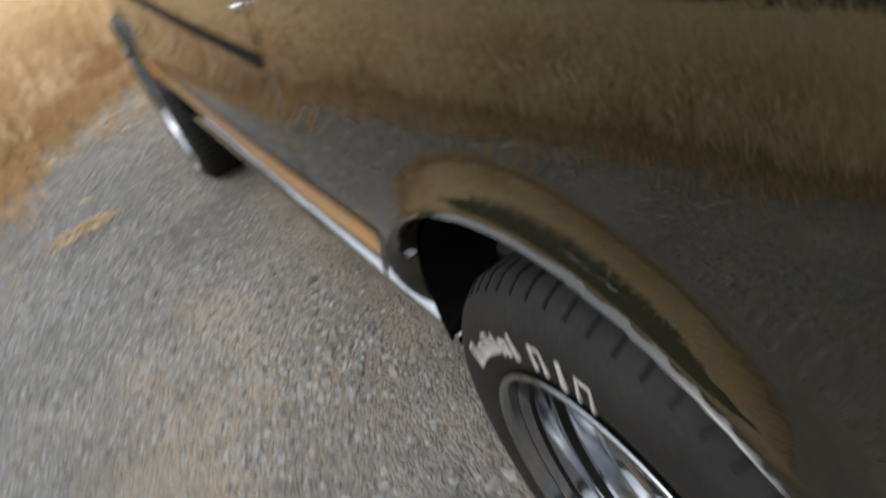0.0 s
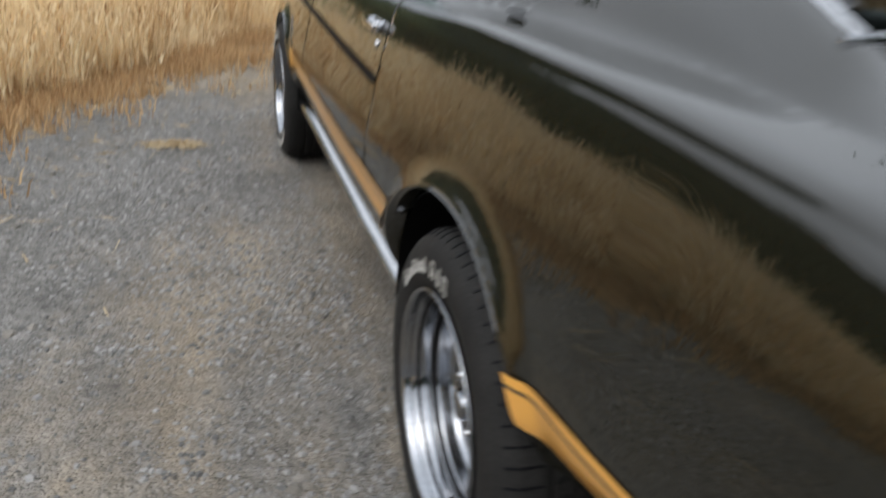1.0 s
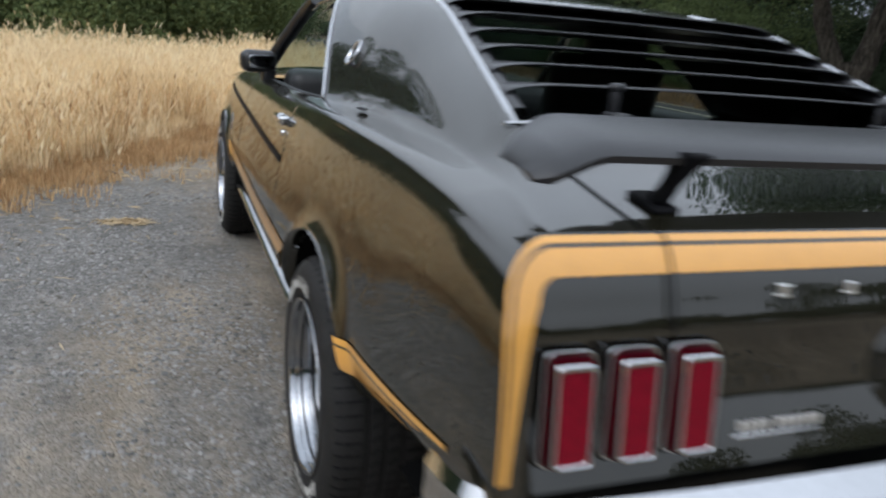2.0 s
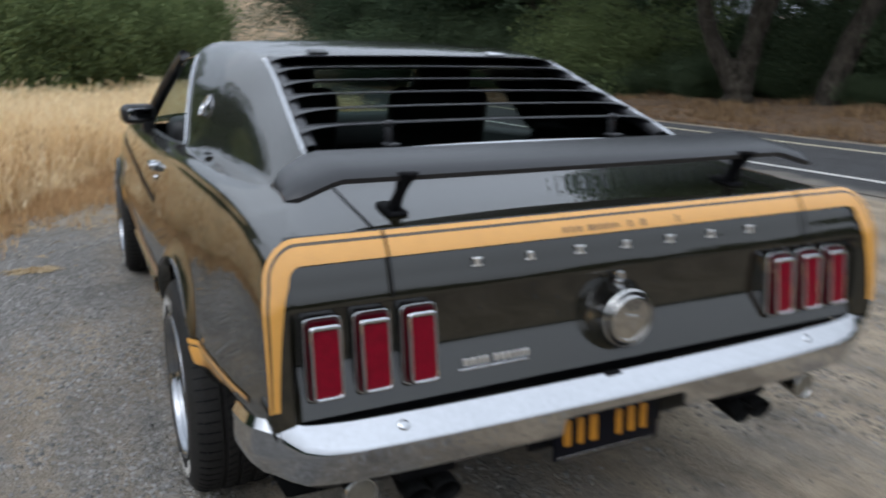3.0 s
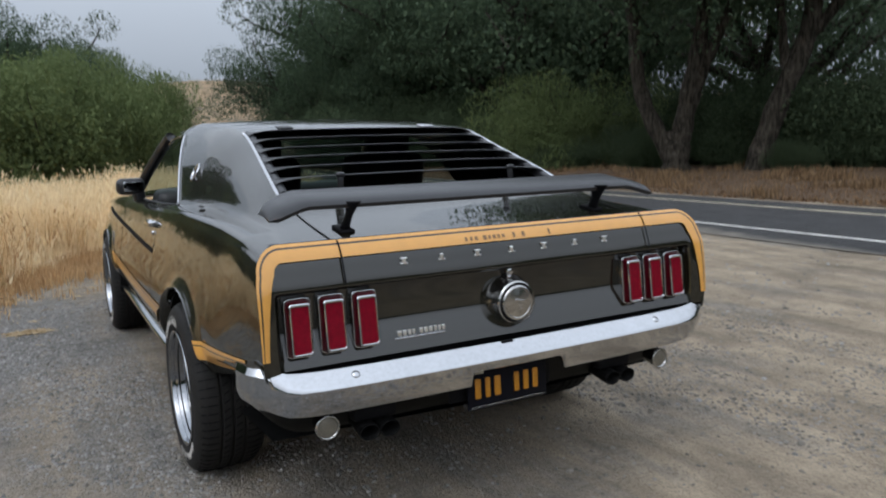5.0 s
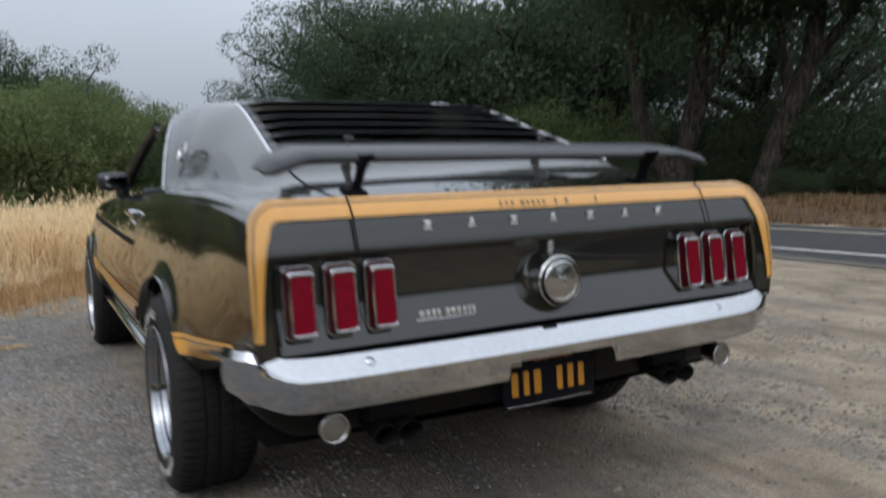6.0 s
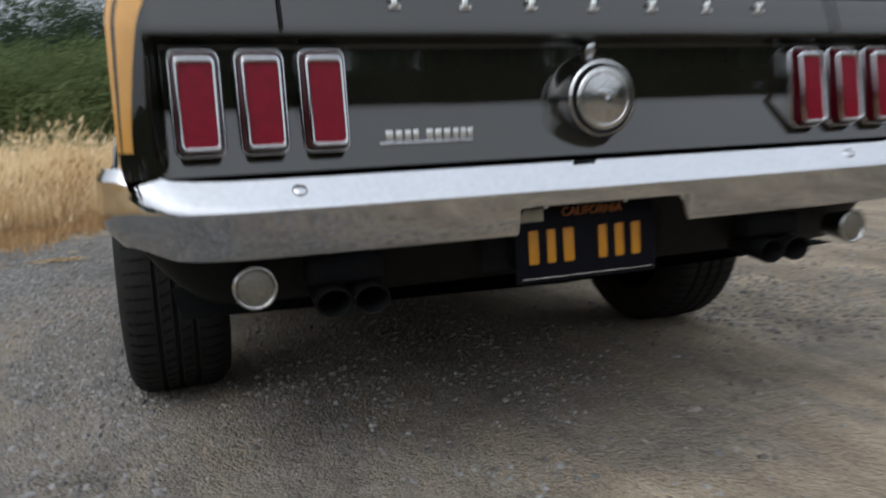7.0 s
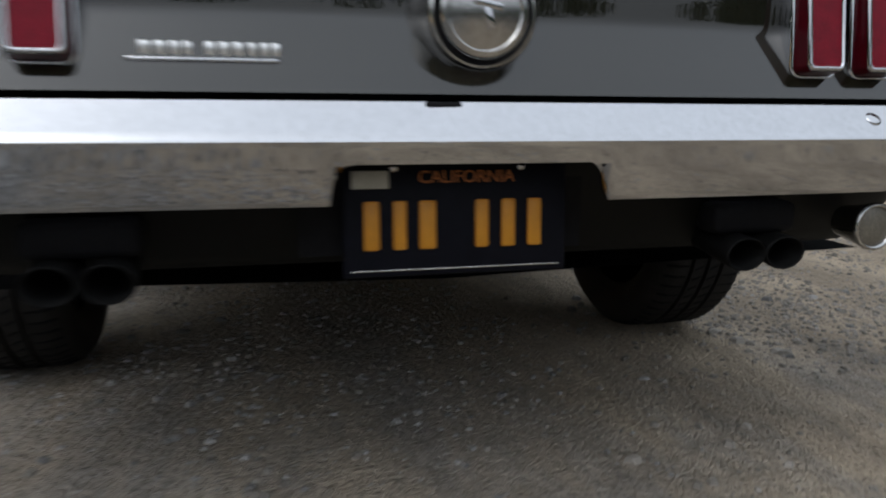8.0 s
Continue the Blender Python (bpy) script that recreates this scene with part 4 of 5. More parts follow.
        part("spoke", bm, SPOKE, wh)
        bm = bmesh.new()
        revolve(bm, [(0.0105, -0.10), (0.0105, -0.064), (0.007, -0.058), (0.0005, -0.057)], 10, rot @ Matrix.Rotation(math.pi / 5, 4, 'X') @ Matrix.Translation((0, 0, 0.057)))
        part("lug_nut", bm, CHROME, wh)
    bm = bmesh.new()
    revolve(bm, [(0.064, -0.096), (0.058, -0.080), (0.040, -0.074), (0.033, -0.068), (0.030, -0.050), (0.027, -0.044), (0.018, -0.041), (0.0005, -0.040)], 40, m)
    part("centre_cap", bm, RIM, wh)
    bm = bmesh.new()
    rv = m @ Matrix.Rotation(radians(205 if side < 0 else 155), 4, 'X')
    tube(bm, [rv @ Vector((-0.05, 0, 0.190)), rv @ Vector((-0.036, 0, 0.180)), rv @ Vector((-0.020, 0, 0.170))], [0.006, 0.005, 0.004], 8)
    part("valve", bm, BLACK, wh)


for hy in (HUB_R, HUB_F):
    for sd in (-1, 1):
        wheel(hy, sd)
# rear axle and springs, dark
bm = bmesh.new()
tube(bm, [(-0.62, HUB_R, HUB_Z), (-0.2, HUB_R, HUB_Z), (0.2, HUB_R, HUB_Z), (0.62, HUB_R, HUB_Z)], 0.04, 10)
revolve(bm, [(0.0005, -0.12), (0.09, -0.08), (0.13, 0), (0.09, 0.08), (0.0005, 0.12)], 20, Matrix.Translation((0, HUB_R, HUB_Z)))
part("rear_axle", bm, WELL, car)

# cabin: seats, steering wheel, dash, rear shelf
for x in (-0.36, 0.36):
    bm = box(bmesh.new(), (0.50, 0.50, 0.16), (x, 2.20, 0.62), 0.06, None, 3)
    seat = part("front_seat", bm, VINYL, car, "black vinyl bucket seat")
    bm = box(bmesh.new(), (0.48, 0.13, 0.58), (x, 1.93, 0.92), 0.055, pose(0, 0, 0, 14, 0, 0), 3)
    part("seat_back", bm, VINYL, seat)
    bm = box(bmesh.new(), (0.26, 0.09, 0.15), (x, 1.84, 1.235), 0.035, pose(0, 0, 0, 12, 0, 0), 3)
    part("headrest", bm, VINYL, seat)
bm = box(bmesh.new(), (1.20, 0.5, 0.35), (0, 1.45, 0.68), 0.08, None, 3)
part("rear_seat", bm, VINYL, car)
bm = bmesh.new()
grid(bm, [[(-0.62, 0.60, 1.03), (0.62, 0.60, 1.03)], [(-0.62, 1.22, 0.98), (0.62, 1.22, 0.98)], [(-0.62, 1.30, 0.85), (0.62, 1.30, 0.85)]])
part("rear_shelf", bm, VINYL, car)
bm = box(bmesh.new(), (1.36, 0.30, 0.22), (0, 3.06, 0.90), 0.06, None, 3)
part("dashboard", bm, VINYL, car)
bm = bmesh.new()
sm = Matrix.Translation((-0.36, 2.66, 0.93)) @ pose(0, 0, 0, 0, 0, 90) @ pose(0, 0, 0, 0, 25, 0)
ring = [(0.185 + 0.012 * math.cos(a), 0.012 * math.sin(a)) for a in np.linspace(0, 2 * math.pi, 9)]
revolve(bm, ring, 36, sm)
sw = part("steering_wheel", bm, VINYL, car)
bm = bmesh.new()
for a in (0, 120, 240):
    t = sm @ Matrix.Rotation(radians(a), 4, 'X')
    tube(bm, [t @ Vector((0, 0, 0.02)), t @ Vector((0, 0, 0.18))], 0.012, 6)
part("wheel_spoke", bm, STEEL, sw)
bm = box(bmesh.new(), (1.5, 2.3, 0.03), (0, 2.2, 0.42), 0.0)
part("cabin_floor", bm, VINYL, car)

# ---- ground, road, field ----
def soil_mat(name, cols, scale, bump, rough=0.95, dusty=False):
    m = bpy.data.materials.new(name)
    m.use_nodes = True
    t = m.node_tree
    b = t.nodes["Principled BSDF"]
    b.inputs["Roughness"].default_value = rough
    b.inputs["Specular IOR Level"].default_value = 0.25
    tc = t.nodes.new("ShaderNodeTexCoord")
    n1 = t.nodes.new("ShaderNodeTexNoise"); n1.inputs["Scale"].default_value = scale; n1.inputs["Detail"].default_value = 9; n1.inputs["Roughness"].default_value = 0.65
    n2 = t.nodes.new("ShaderNodeTexNoise"); n2.inputs["Scale"].default_value = 0.45; n2.inputs["Detail"].default_value = 6
    v = t.nodes.new("ShaderNodeTexVoronoi"); v.inputs["Scale"].default_value = scale * 7.0
    v2 = t.nodes.new("ShaderNodeTexVoronoi"); v2.inputs["Scale"].default_value = scale * 3.1
    for n in (n1, n2, v, v2):
        t.links.new(tc.outputs["Object"], n.inputs["Vector"])
    r = t.nodes.new("ShaderNodeValToRGB")
    e = r.color_ramp.elements
    e[0].position, e[0].color = 0.36, (*cols[0], 1)
    e[1].position, e[1].color = 0.66, (*cols[1], 1)
    t.links.new(n1.outputs["Fac"], r.inputs[0])
    mx = t.nodes.new("ShaderNodeMixRGB"); mx.blend_type = 'MIX'
    r2 = t.nodes.new("ShaderNodeMapRange"); r2.inputs["From Min"].default_value = 0.46; r2.inputs["From Max"].default_value = 0.62
    t.links.new(n2.outputs["Fac"], r2.inputs["Value"])
    t.links.new(r2.outputs[0], mx.inputs[0])
    t.links.new(r.outputs[0], mx.inputs[1])
    mx.inputs[2].default_value = (*cols[2], 1)
    if dusty:
        # drier tan dust towards the road, bare grey chips towards the field
        sp = t.nodes.new("ShaderNodeSeparateXYZ")
        t.links.new(tc.outputs["Object"], sp.inputs[0])
        n3 = t.nodes.new("ShaderNodeTexNoise"); n3.inputs["Scale"].default_value = 1.6; n3.inputs["Detail"].default_value = 7
        n3.inputs["Roughness"].default_value = 0.7
        st = t.nodes.new("ShaderNodeMapping"); st.inputs["Scale"].default_value = (1.0, 0.28, 1.0)
        st.inputs["Rotation"].default_value = (0, 0, radians(18))
        t.links.new(tc.outputs["Object"], st.inputs["Vector"])
        t.links.new(st.outputs[0], n3.inputs["Vector"])
        gx_ = t.nodes.new("ShaderNodeMapRange")
        for k, vv in zip(("From Min", "From Max", "To Min", "To Max"), (-2.1, 0.5, -0.20, 0.17)):
            gx_.inputs[k].default_value = vv
        t.links.new(sp.outputs["X"], gx_.inputs["Value"])
        ad = t.nodes.new("ShaderNodeMath"); ad.operation = 'ADD'
        t.links.new(n3.outputs["Fac"], ad.inputs[0])
        t.links.new(gx_.outputs[0], ad.inputs[1])
        a2 = t.nodes.new("ShaderNodeMath"); a2.operation = 'MULTIPLY_ADD'
        a2.inputs[1].default_value = 0.9
        t.links.new(n2.outputs["Fac"], a2.inputs[0])
        t.links.new(ad.outputs[0], a2.inputs[2])
        a3 = t.nodes.new("ShaderNodeMath"); a3.operation = 'SUBTRACT'
        a3.inputs[1].default_value = 0.45
        t.links.new(a2.outputs[0], a3.inputs[0])
        t.links.new(a3.outputs[0], r2.inputs["Value"])
        r2.inputs["From Min"].default_value, r2.inputs["From Max"].default_value = 0.36, 0.62
        n4 = t.nodes.new("ShaderNodeTexNoise"); n4.inputs["Scale"].default_value = 2.6; n4.inputs["Detail"].default_value = 9
        n4.inputs["Roughness"].default_value = 0.75
        t.links.new(st.outputs[0], n4.inputs["Vector"])
        r4 = t.nodes.new("ShaderNodeValToRGB")
        r4.color_ramp.elements[0].position, r4.color_ramp.elements[0].color = 0.36, (0.190, 0.156, 0.116, 1)
        r4.color_ramp.elements[1].position, r4.color_ramp.elements[1].color = 0.66, (0.375, 0.305, 0.220, 1)
        t.links.new(n4.outputs["Fac"], r4.inputs[0])
        t.links.new(r4.outputs[0], mx.inputs[2])
    # damp and trodden patches a hand to a pace across
    n5 = t.nodes.new("ShaderNodeTexNoise"); n5.inputs["Scale"].default_value = 2.4; n5.inputs["Detail"].default_value = 7
    n5.inputs["Roughness"].default_value = 0.68
    t.links.new(tc.outputs["Object"], n5.inputs["Vector"])
    r5 = t.nodes.new("ShaderNodeMapRange")
    for k, vv in zip(("From Min", "From Max", "To Min", "To Max"), (0.34, 0.66, 0.74, 1.18)):
        r5.inputs[k].default_value = vv
    t.links.new(n5.outputs["Fac"], r5.inputs["Value"])
    patch = t.nodes.new("ShaderNodeVectorMath"); patch.operation = 'SCALE'
    t.links.new(mx.outputs[0], patch.inputs[0])
    t.links.new(r5.outputs[0], patch.inputs["Scale"])
    mv = t.nodes.new("ShaderNodeMixRGB"); mv.blend_type = 'MULTIPLY'; mv.inputs[0].default_value = 0.5
    t.links.new(patch.outputs[0], mv.inputs[1])
    t.links.new(v.outputs["Color"], mv.inputs[2])
    sat = t.nodes.new("ShaderNodeHueSaturation"); sat.inputs["Saturation"].default_value = 0.0; sat.inputs["Value"].default_value = 1.55
    t.links.new(v.outputs["Color"], sat.inputs["Color"])
    t.links.new(sat.outputs[0], mv.inputs[2])
    t.links.new(mv.outputs[0], b.inputs["Base Color"])
    add = t.nodes.new("ShaderNodeMath"); add.operation = 'ADD'
    t.links.new(v.outputs["Distance"], add.inputs[0]); t.links.new(v2.outputs["Distance"], add.inputs[1])
    bp = t.nodes.new("ShaderNodeBump"); bp.inputs["Strength"].default_value = bump; bp.inputs["Distance"].default_value = 0.009
    bp.invert = True
    t.links.new(add.outputs[0], bp.inputs["Height"])
    t.links.new(bp.outputs[0], b.inputs["Normal"])
    return m


GRAVEL = soil_mat("packed_gravel", ((0.114, 0.108, 0.098), (0.225, 0.214, 0.197), (0.188, 0.174, 0.155)), 22.0, 0.9, dusty=True)
# bank litter: colours lowered to hold the shade of the oaks
BANK_SOIL_SHADED = soil_mat("shaded_leaf_litter", ((0.050, 0.032, 0.020), (0.125, 0.081, 0.048), (0.105, 0.069, 0.041)), 14.0, 0.8)
STRAW_SOIL = soil_mat("straw_litter", ((0.28, 0.18, 0.08), (0.52, 0.37, 0.18), (0.42, 0.27, 0.12)), 24.0, 0.8)
ASPHALT = soil_mat("asphalt", ((0.033, 0.033, 0.034), (0.054, 0.053, 0.053), (0.043, 0.043, 0.044)), 90.0, 0.3)
at = ASPHALT.node_tree
a_tc, a_sp, a_n = at.nodes.new("ShaderNodeTexCoord"), at.nodes.new("ShaderNodeSeparateXYZ"), at.nodes.new("ShaderNodeTexNoise")
a_n.inputs["Scale"].default_value, a_n.inputs["Detail"].default_value = 1.3, 8
at.links.new(a_tc.outputs["Object"], a_sp.inputs[0])
at.links.new(a_tc.outputs["Object"], a_n.inputs["Vector"])
a_ma = at.nodes.new("ShaderNodeMath"); a_ma.operation = 'MULTIPLY_ADD'
a_ma.inputs[1].default_value = 1.5
at.links.new(a_n.outputs["Fac"], a_ma.inputs[0])
at.links.new(a_sp.outputs["X"], a_ma.inputs[2])
a_mr = at.nodes.new("ShaderNodeMapRange")
for k, vv in zip(("From Min", "From Max", "To Min", "To Max"), (6.80, 7.20, 0.70, 0.0)):
    a_mr.inputs[k].default_value = vv
at.links.new(a_ma.outputs[0], a_mr.inputs["Value"])
a_mx = at.nodes.new("ShaderNodeMixRGB")
a_mx.inputs[2].default_value = (0.22, 0.195, 0.16, 1)
a_b = at.nodes["Principled BSDF"]
at.links.new(a_b.inputs["Base Color"].links[0].from_socket, a_mx.inputs[1])
at.links.new(a_mr.outputs[0], a_mx.inputs[0])
at.links.new(a_mx.outputs[0], a_b.inputs["Base Color"])
LINE = mat("road_paint", (0.55, 0.54, 0.50), 0.7, 0, 0, 0.1, 6.0, 0.25)
LINE_Y = mat("road_paint_cream", (0.50, 0.45, 0.32), 0.7, 0, 0, 0.1, 6.0, 0.25)


def height(x, y):
    """The ground: level round the car, banks beyond the road, rises far off."""
    z = 0.0
    if x > 10.6:
        z += 0.07 * (1 - math.exp(-((x - 10.6) / 5.0) ** 1.6)) + 0.07 * max(0.0, min(x, 60) - 21)
    n = noise.noise(Vector((x * 0.35, y * 0.35, 0.3)))
    far = min(1.0, max(0.0, (math.hypot(x, y) - 6) / 10))
    if not (5.7 < x < 10.8):
        z += 0.10 * n * far
    # the field falls away gently beyond the car's nose
    z -= 0.018 * min(45, max(0.0, math.hypot(x, y) - 9)) * min(1, max(0, (5.5 - x) / 5)) * min(1, max(0, (y - 2) / 6))
    z += 0.006 * noise.noise(Vector((x * 2.1, y * 2.1, 1.7)))
    return z


def axis(lo, hi, fine_lo, fine_hi, fine, grow=1.22):
    out = list(np.arange(fine_lo, fine_hi + 1e-6, fine))
    s, v = fine, fine_hi
    while v < hi:
        s *= grow
        v += s
        out.append(v)
    s, v = fine, fine_lo
    while v > lo:
        s *= grow
        v -= s
        out.insert(0, v)
    return out


bm = bmesh.new()
gx, gy = axis(-900, 900, -8, 14, 0.25), axis(-900, 1200, -6, 24, 0.25)
grid(bm, [[(x, y, height(x, y)) for x in gx] for y in gy])
ground = part("ground", bm, GRAVEL, None)
tagged(ground, "grey gravel pull-out with dusty tan patches", "ground", kind="structure")


def straw_edge(y):
    """x at which the dry grass starts, left of the car and round its nose."""
    wav = 0.24 * noise.noise(Vector((1.3, y * 0.9, 0))) + 0.17 * noise.noise(Vector((5.3, y * 2.7, 0)))
    return wav + float(np.interp(y, [-30, -2, 2, 4.3, 4.8, 5.5, 6.2, 7.5, 8.8, 10.2, 60], [-6, -5.2, -3.6, -2.6, -2.3, -2.0, -1.5, -0.9, 1.0, 3.6, 5.2]))


# the field and the far bank: litter sheets a little above the ground
bm = bmesh.new()
ys = list(np.arange(-12, 26, 0.4)) + list(np.arange(26, 140, 4.0))
rows = []
for y in ys:
    e = straw_edge(y) + 0.12 * noise.noise(Vector((0, y * 1.7, 0))) + 0.10 * noise.noise(Vector((3, y * 5.1, 0)))
    rows.append([(e - d, y, height(e - d, y) + (0.012 if d > 0.03 else -0.004)) for d in (0, 0.06, 0.5, 1.2, 2.5, 5, 9, 15, 25, 45, 80)])
grid(bm, rows, flip=True)
tagged(part("field_litter", bm, STRAW_SOIL, None), "dry straw litter at the field edge", "ground", kind="structure")
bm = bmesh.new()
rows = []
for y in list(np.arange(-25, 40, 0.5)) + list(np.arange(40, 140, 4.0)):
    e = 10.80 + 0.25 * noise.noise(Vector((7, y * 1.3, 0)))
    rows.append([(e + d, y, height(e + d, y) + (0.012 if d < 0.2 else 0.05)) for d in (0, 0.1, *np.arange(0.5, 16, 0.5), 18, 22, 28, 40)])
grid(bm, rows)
tagged(part("bank_litter", bm, BANK_SOIL_SHADED, None), "dry bank beyond the road", "ground", kind="structure")

# road with its lines
bm = bmesh.new()
grid(bm, [[(6.1 + 0.05 * noise.noise(Vector((y, 0, 0))), y, 0.012), (8.3, y, 0.03), (10.45 + 0.04 * noise.noise(Vector((y, 5, 0))), y, 0.014)] for y in np.arange(-60, 160, 1.0)])
road = tagged(part("road", bm, ASPHALT, None), "narrow asphalt country road", "road", kind="structure")
for x, wd, mt, zz in ((6.92, 0.10, LINE, 0.026), (9.45, 0.11, LINE_Y, 0.030)):
    bm = bmesh.new()
    grid(bm, [[(x - wd / 2, y, zz), (x + wd / 2, y, zz)] for y in np.arange(-60, 160, 2.0)])
    tagged(part("road_line", bm, mt, None), "pale painted road edge line", "road line", kind="structure")

# stones strewn on the gravel


def stone_field(n, smin, smax, zone, material, name, label, seed):
    r = random.Random(seed)
    verts, faces = [], []
    for _ in range(n):
        x, y = zone(r)
        if x < straw_edge(y) + 0.05 and y > -3:
            continue
        if -0.85 < x < 0.9 and y > -0.25 and r.random() < 0.8:
            continue
        d = 0.5 + 0.9 * noise.noise(Vector((x * 1.3, y * 1.3, 0.7))) + 0.6 * noise.noise(Vector((x * 4.1, y * 4.1, 2.7)))
        if r.random() > max(0.12, d) ** 1.2:
            continue
        s = smin + (smax - smin) * r.random() ** 3
        base = len(verts)
        rot = r.random() * 6.28
        sx, sy, sz = s * (0.7 + 0.6 * r.random()), s * (0.7 + 0.6 * r.random()), s * (0.4 + 0.35 * r.random())
        z0 = height(x, y)
        for a in range(5):
            an = rot + a * 1.2566 + r.uniform(-0.3, 0.3)
            verts.append((x + sx * math.cos(an), y + sy * math.sin(an), z0 - 0.002))
        for a in range(4):
            an = rot + 0.5 + a * 1.5708 + r.uniform(-0.3, 0.3)
            verts.append((x + 0.62 * sx * math.cos(an), y + 0.62 * sy * math.sin(an), z0 + sz * r.uniform(0.7, 1.1)))
        b = base
        faces += [(b + 5, b + 6, b + 7, b + 8), (b, b + 1, b + 5), (b + 1, b + 6, b + 5), (b + 1, b + 2, b + 6), (b + 2, b + 7, b + 6), (b + 2, b + 3, b + 7), (b + 3, b + 8, b + 7), (b + 3, b + 4, b + 8), (b + 4, b + 5, b + 8), (b + 4, b, b + 5)]
    me = bpy.data.meshes.new(name)
    me.from_pydata(verts, [], faces)
    me.materials.append(material)
    ob = new(name, me)
    return tagged(ob, label, "gravel", kind="stuff")


def island_mat(name, c0, c1, rough=0.9, through=0.0):
    m = bpy.data.materials.new(name)
    m.use_nodes = True
    t = m.node_tree
    b = t.nodes["Principled BSDF"]
    b.inputs["Roughness"].default_value = rough
    b.inputs["Specular IOR Level"].default_value = 0.12
    g = t.nodes.new("ShaderNodeNewGeometry")
    r = t.nodes.new("ShaderNodeValToRGB")
    r.color_ramp.elements[0].color = (*c0, 1)
    r.color_ramp.elements[1].color = (*c1, 1)
    t.links.new(g.outputs["Random Per Island"], r.inputs[0])
    t.links.new(r.outputs[0], b.inputs["Base Color"])
    if through:
        tl = t.nodes.new("ShaderNodeBsdfTranslucent")
        t.links.new(r.outputs[0], tl.inputs[0])
        ms = t.nodes.new("ShaderNodeMixShader")
        ms.inputs[0].default_value = through
        t.links.new(b.outputs[0], ms.inputs[1])
        t.links.new(tl.outputs[0], ms.inputs[2])
        t.links.new(ms.outputs[0], t.nodes["Material Output"].inputs[0])
    return m


STONE = island_mat("stone_chips", (0.115, 0.111, 0.106), (0.325, 0.315, 0.299))
STONE_DUST = island_mat("dusty_chips", (0.125, 0.113, 0.098), (0.265, 0.243, 0.213))
stone_field(150000, 0.003, 0.012, lambda r: (r.uniform(-3.6, 0.4), r.uniform(-1.6, 5.0)), STONE, "stone_chips", "loose grey gravel chips", 1)
stone_field(45000, 0.003, 0.013, lambda r: (r.uniform(-0.6, 3.0), r.uniform(-1.6, 2.4)), STONE_DUST, "stone_chips", "loose grey gravel chips", 2)
stone_field(15000, 0.005, 0.018, lambda r: (r.uniform(-5.0, 6.0), r.uniform(-3.0, 9.0)), STONE, "stone_chips", "loose grey gravel chips", 3)
stone_field(9000, 0.007, 0.021, lambda r: (r.uniform(-4.0, 3.5), r.uniform(-1.6, 5.0)), STONE_DUST, "loose_stones", "scattered larger grey and tan stones", 5)

# dry grass
GRASS = island_mat("dry_grass", (0.66, 0.49, 0.27), (0.97, 0.84, 0.58), through=0.55)
# next two: dry bank grass and straw with tree shade put into the colour
GRASS_BANK_SHADED = island_mat("shaded_bank_grass", (0.075, 0.046, 0.026), (0.24, 0.152, 0.086))
STRAW_BANK_SHADED = island_mat("shaded_bank_straw", (0.085, 0.054, 0.030), (0.27, 0.178, 0.098), through=0.15)
GRASS_FRINGE = island_mat("matted_red_grass", (0.30, 0.17, 0.08), (0.68, 0.47, 0.25), through=0.35)


def grass(name, label, n, zone, hmin, hmax, material, seed, blades=7, wd=0.006, heads=True):
    r = random.Random(seed)
    verts, faces = [], []
    for _ in range(n):
        p = zone(r)
        if p is None:
            continue
        x, y, k = p
        z = height(x, y)
        for _b in range(blades):
            h = k * r.uniform(hmin, hmax)
            a = r.random() * 6.28
            lean = r.uniform(0.08, 0.5) * h
            bx, by = x + r.uniform(-0.09, 0.09), y + r.uniform(-0.09, 0.09)
            dx, dy = math.cos(a), math.sin(a)
            f = r.random() * 6.28
            wx, wy = math.cos(f) * wd, math.sin(f) * wd
            b = len(verts)
            verts += [(bx - wx, by - wy, z), (bx + wx, by + wy, z),
                      (bx + dx * lean * 0.35 + wx * 0.8, by + dy * lean * 0.35 + wy * 0.8, z + h * 0.6), (bx + dx * lean * 0.35 - wx * 0.8, by + dy * lean * 0.35 - wy * 0.8, z + h * 0.6),
                      (bx + dx * lean, by + dy * lean, z + h)]
            faces += [(b, b + 1, b + 2, b + 3), (b + 3, b + 2, b + 4)]
            if heads and r.random() < 0.35:
                c = len(verts)
                tx, ty, tz = bx + dx * lean, by + dy * lean, z + h
                s = r.uniform(0.004, 0.009)
                verts += [(tx, ty, tz - 0.05), (tx + wx * 2 + s * 0.5, ty + wy * 2, tz - 0.015), (tx + dx * 0.03, ty + dy * 0.03, tz + 0.035), (tx - wx * 2 - s * 0.5, ty - wy * 2, tz - 0.015)]
                faces += [(c, c + 1, c + 2, c + 3)]
    me = bpy.data.meshes.new(name)
    me.from_pydata(verts, [], faces)
    me.materials.append(material)
    ob = new(name, me)
    return tagged(ob, label, "grass", kind="stuff")


def field(r):
    y = r.uniform(2.0, 17)
    d = abs(r.gauss(0, 1)) * 3.5
    e = straw_edge(y)
    x = e - d
    if x < -16:
        return None
    k = 0.30 + 0.70 * min(1, d / 1.1)
    return x, y, k * (0.62 + 0.75 * (0.5 + noise.noise(Vector((x * 0.8, y * 0.8, 0)))) + 0.25 * noise.noise(Vector((x * 2.6, y * 2.6, 5))))


def field_far(r):
    y = r.uniform(6, 42)
    x = straw_edge(y) - r.uniform(0, 34)
    return x, y, 1.0 + 0.2 * noise.noise(Vector((x * 0.3, y * 0.3, 0)))


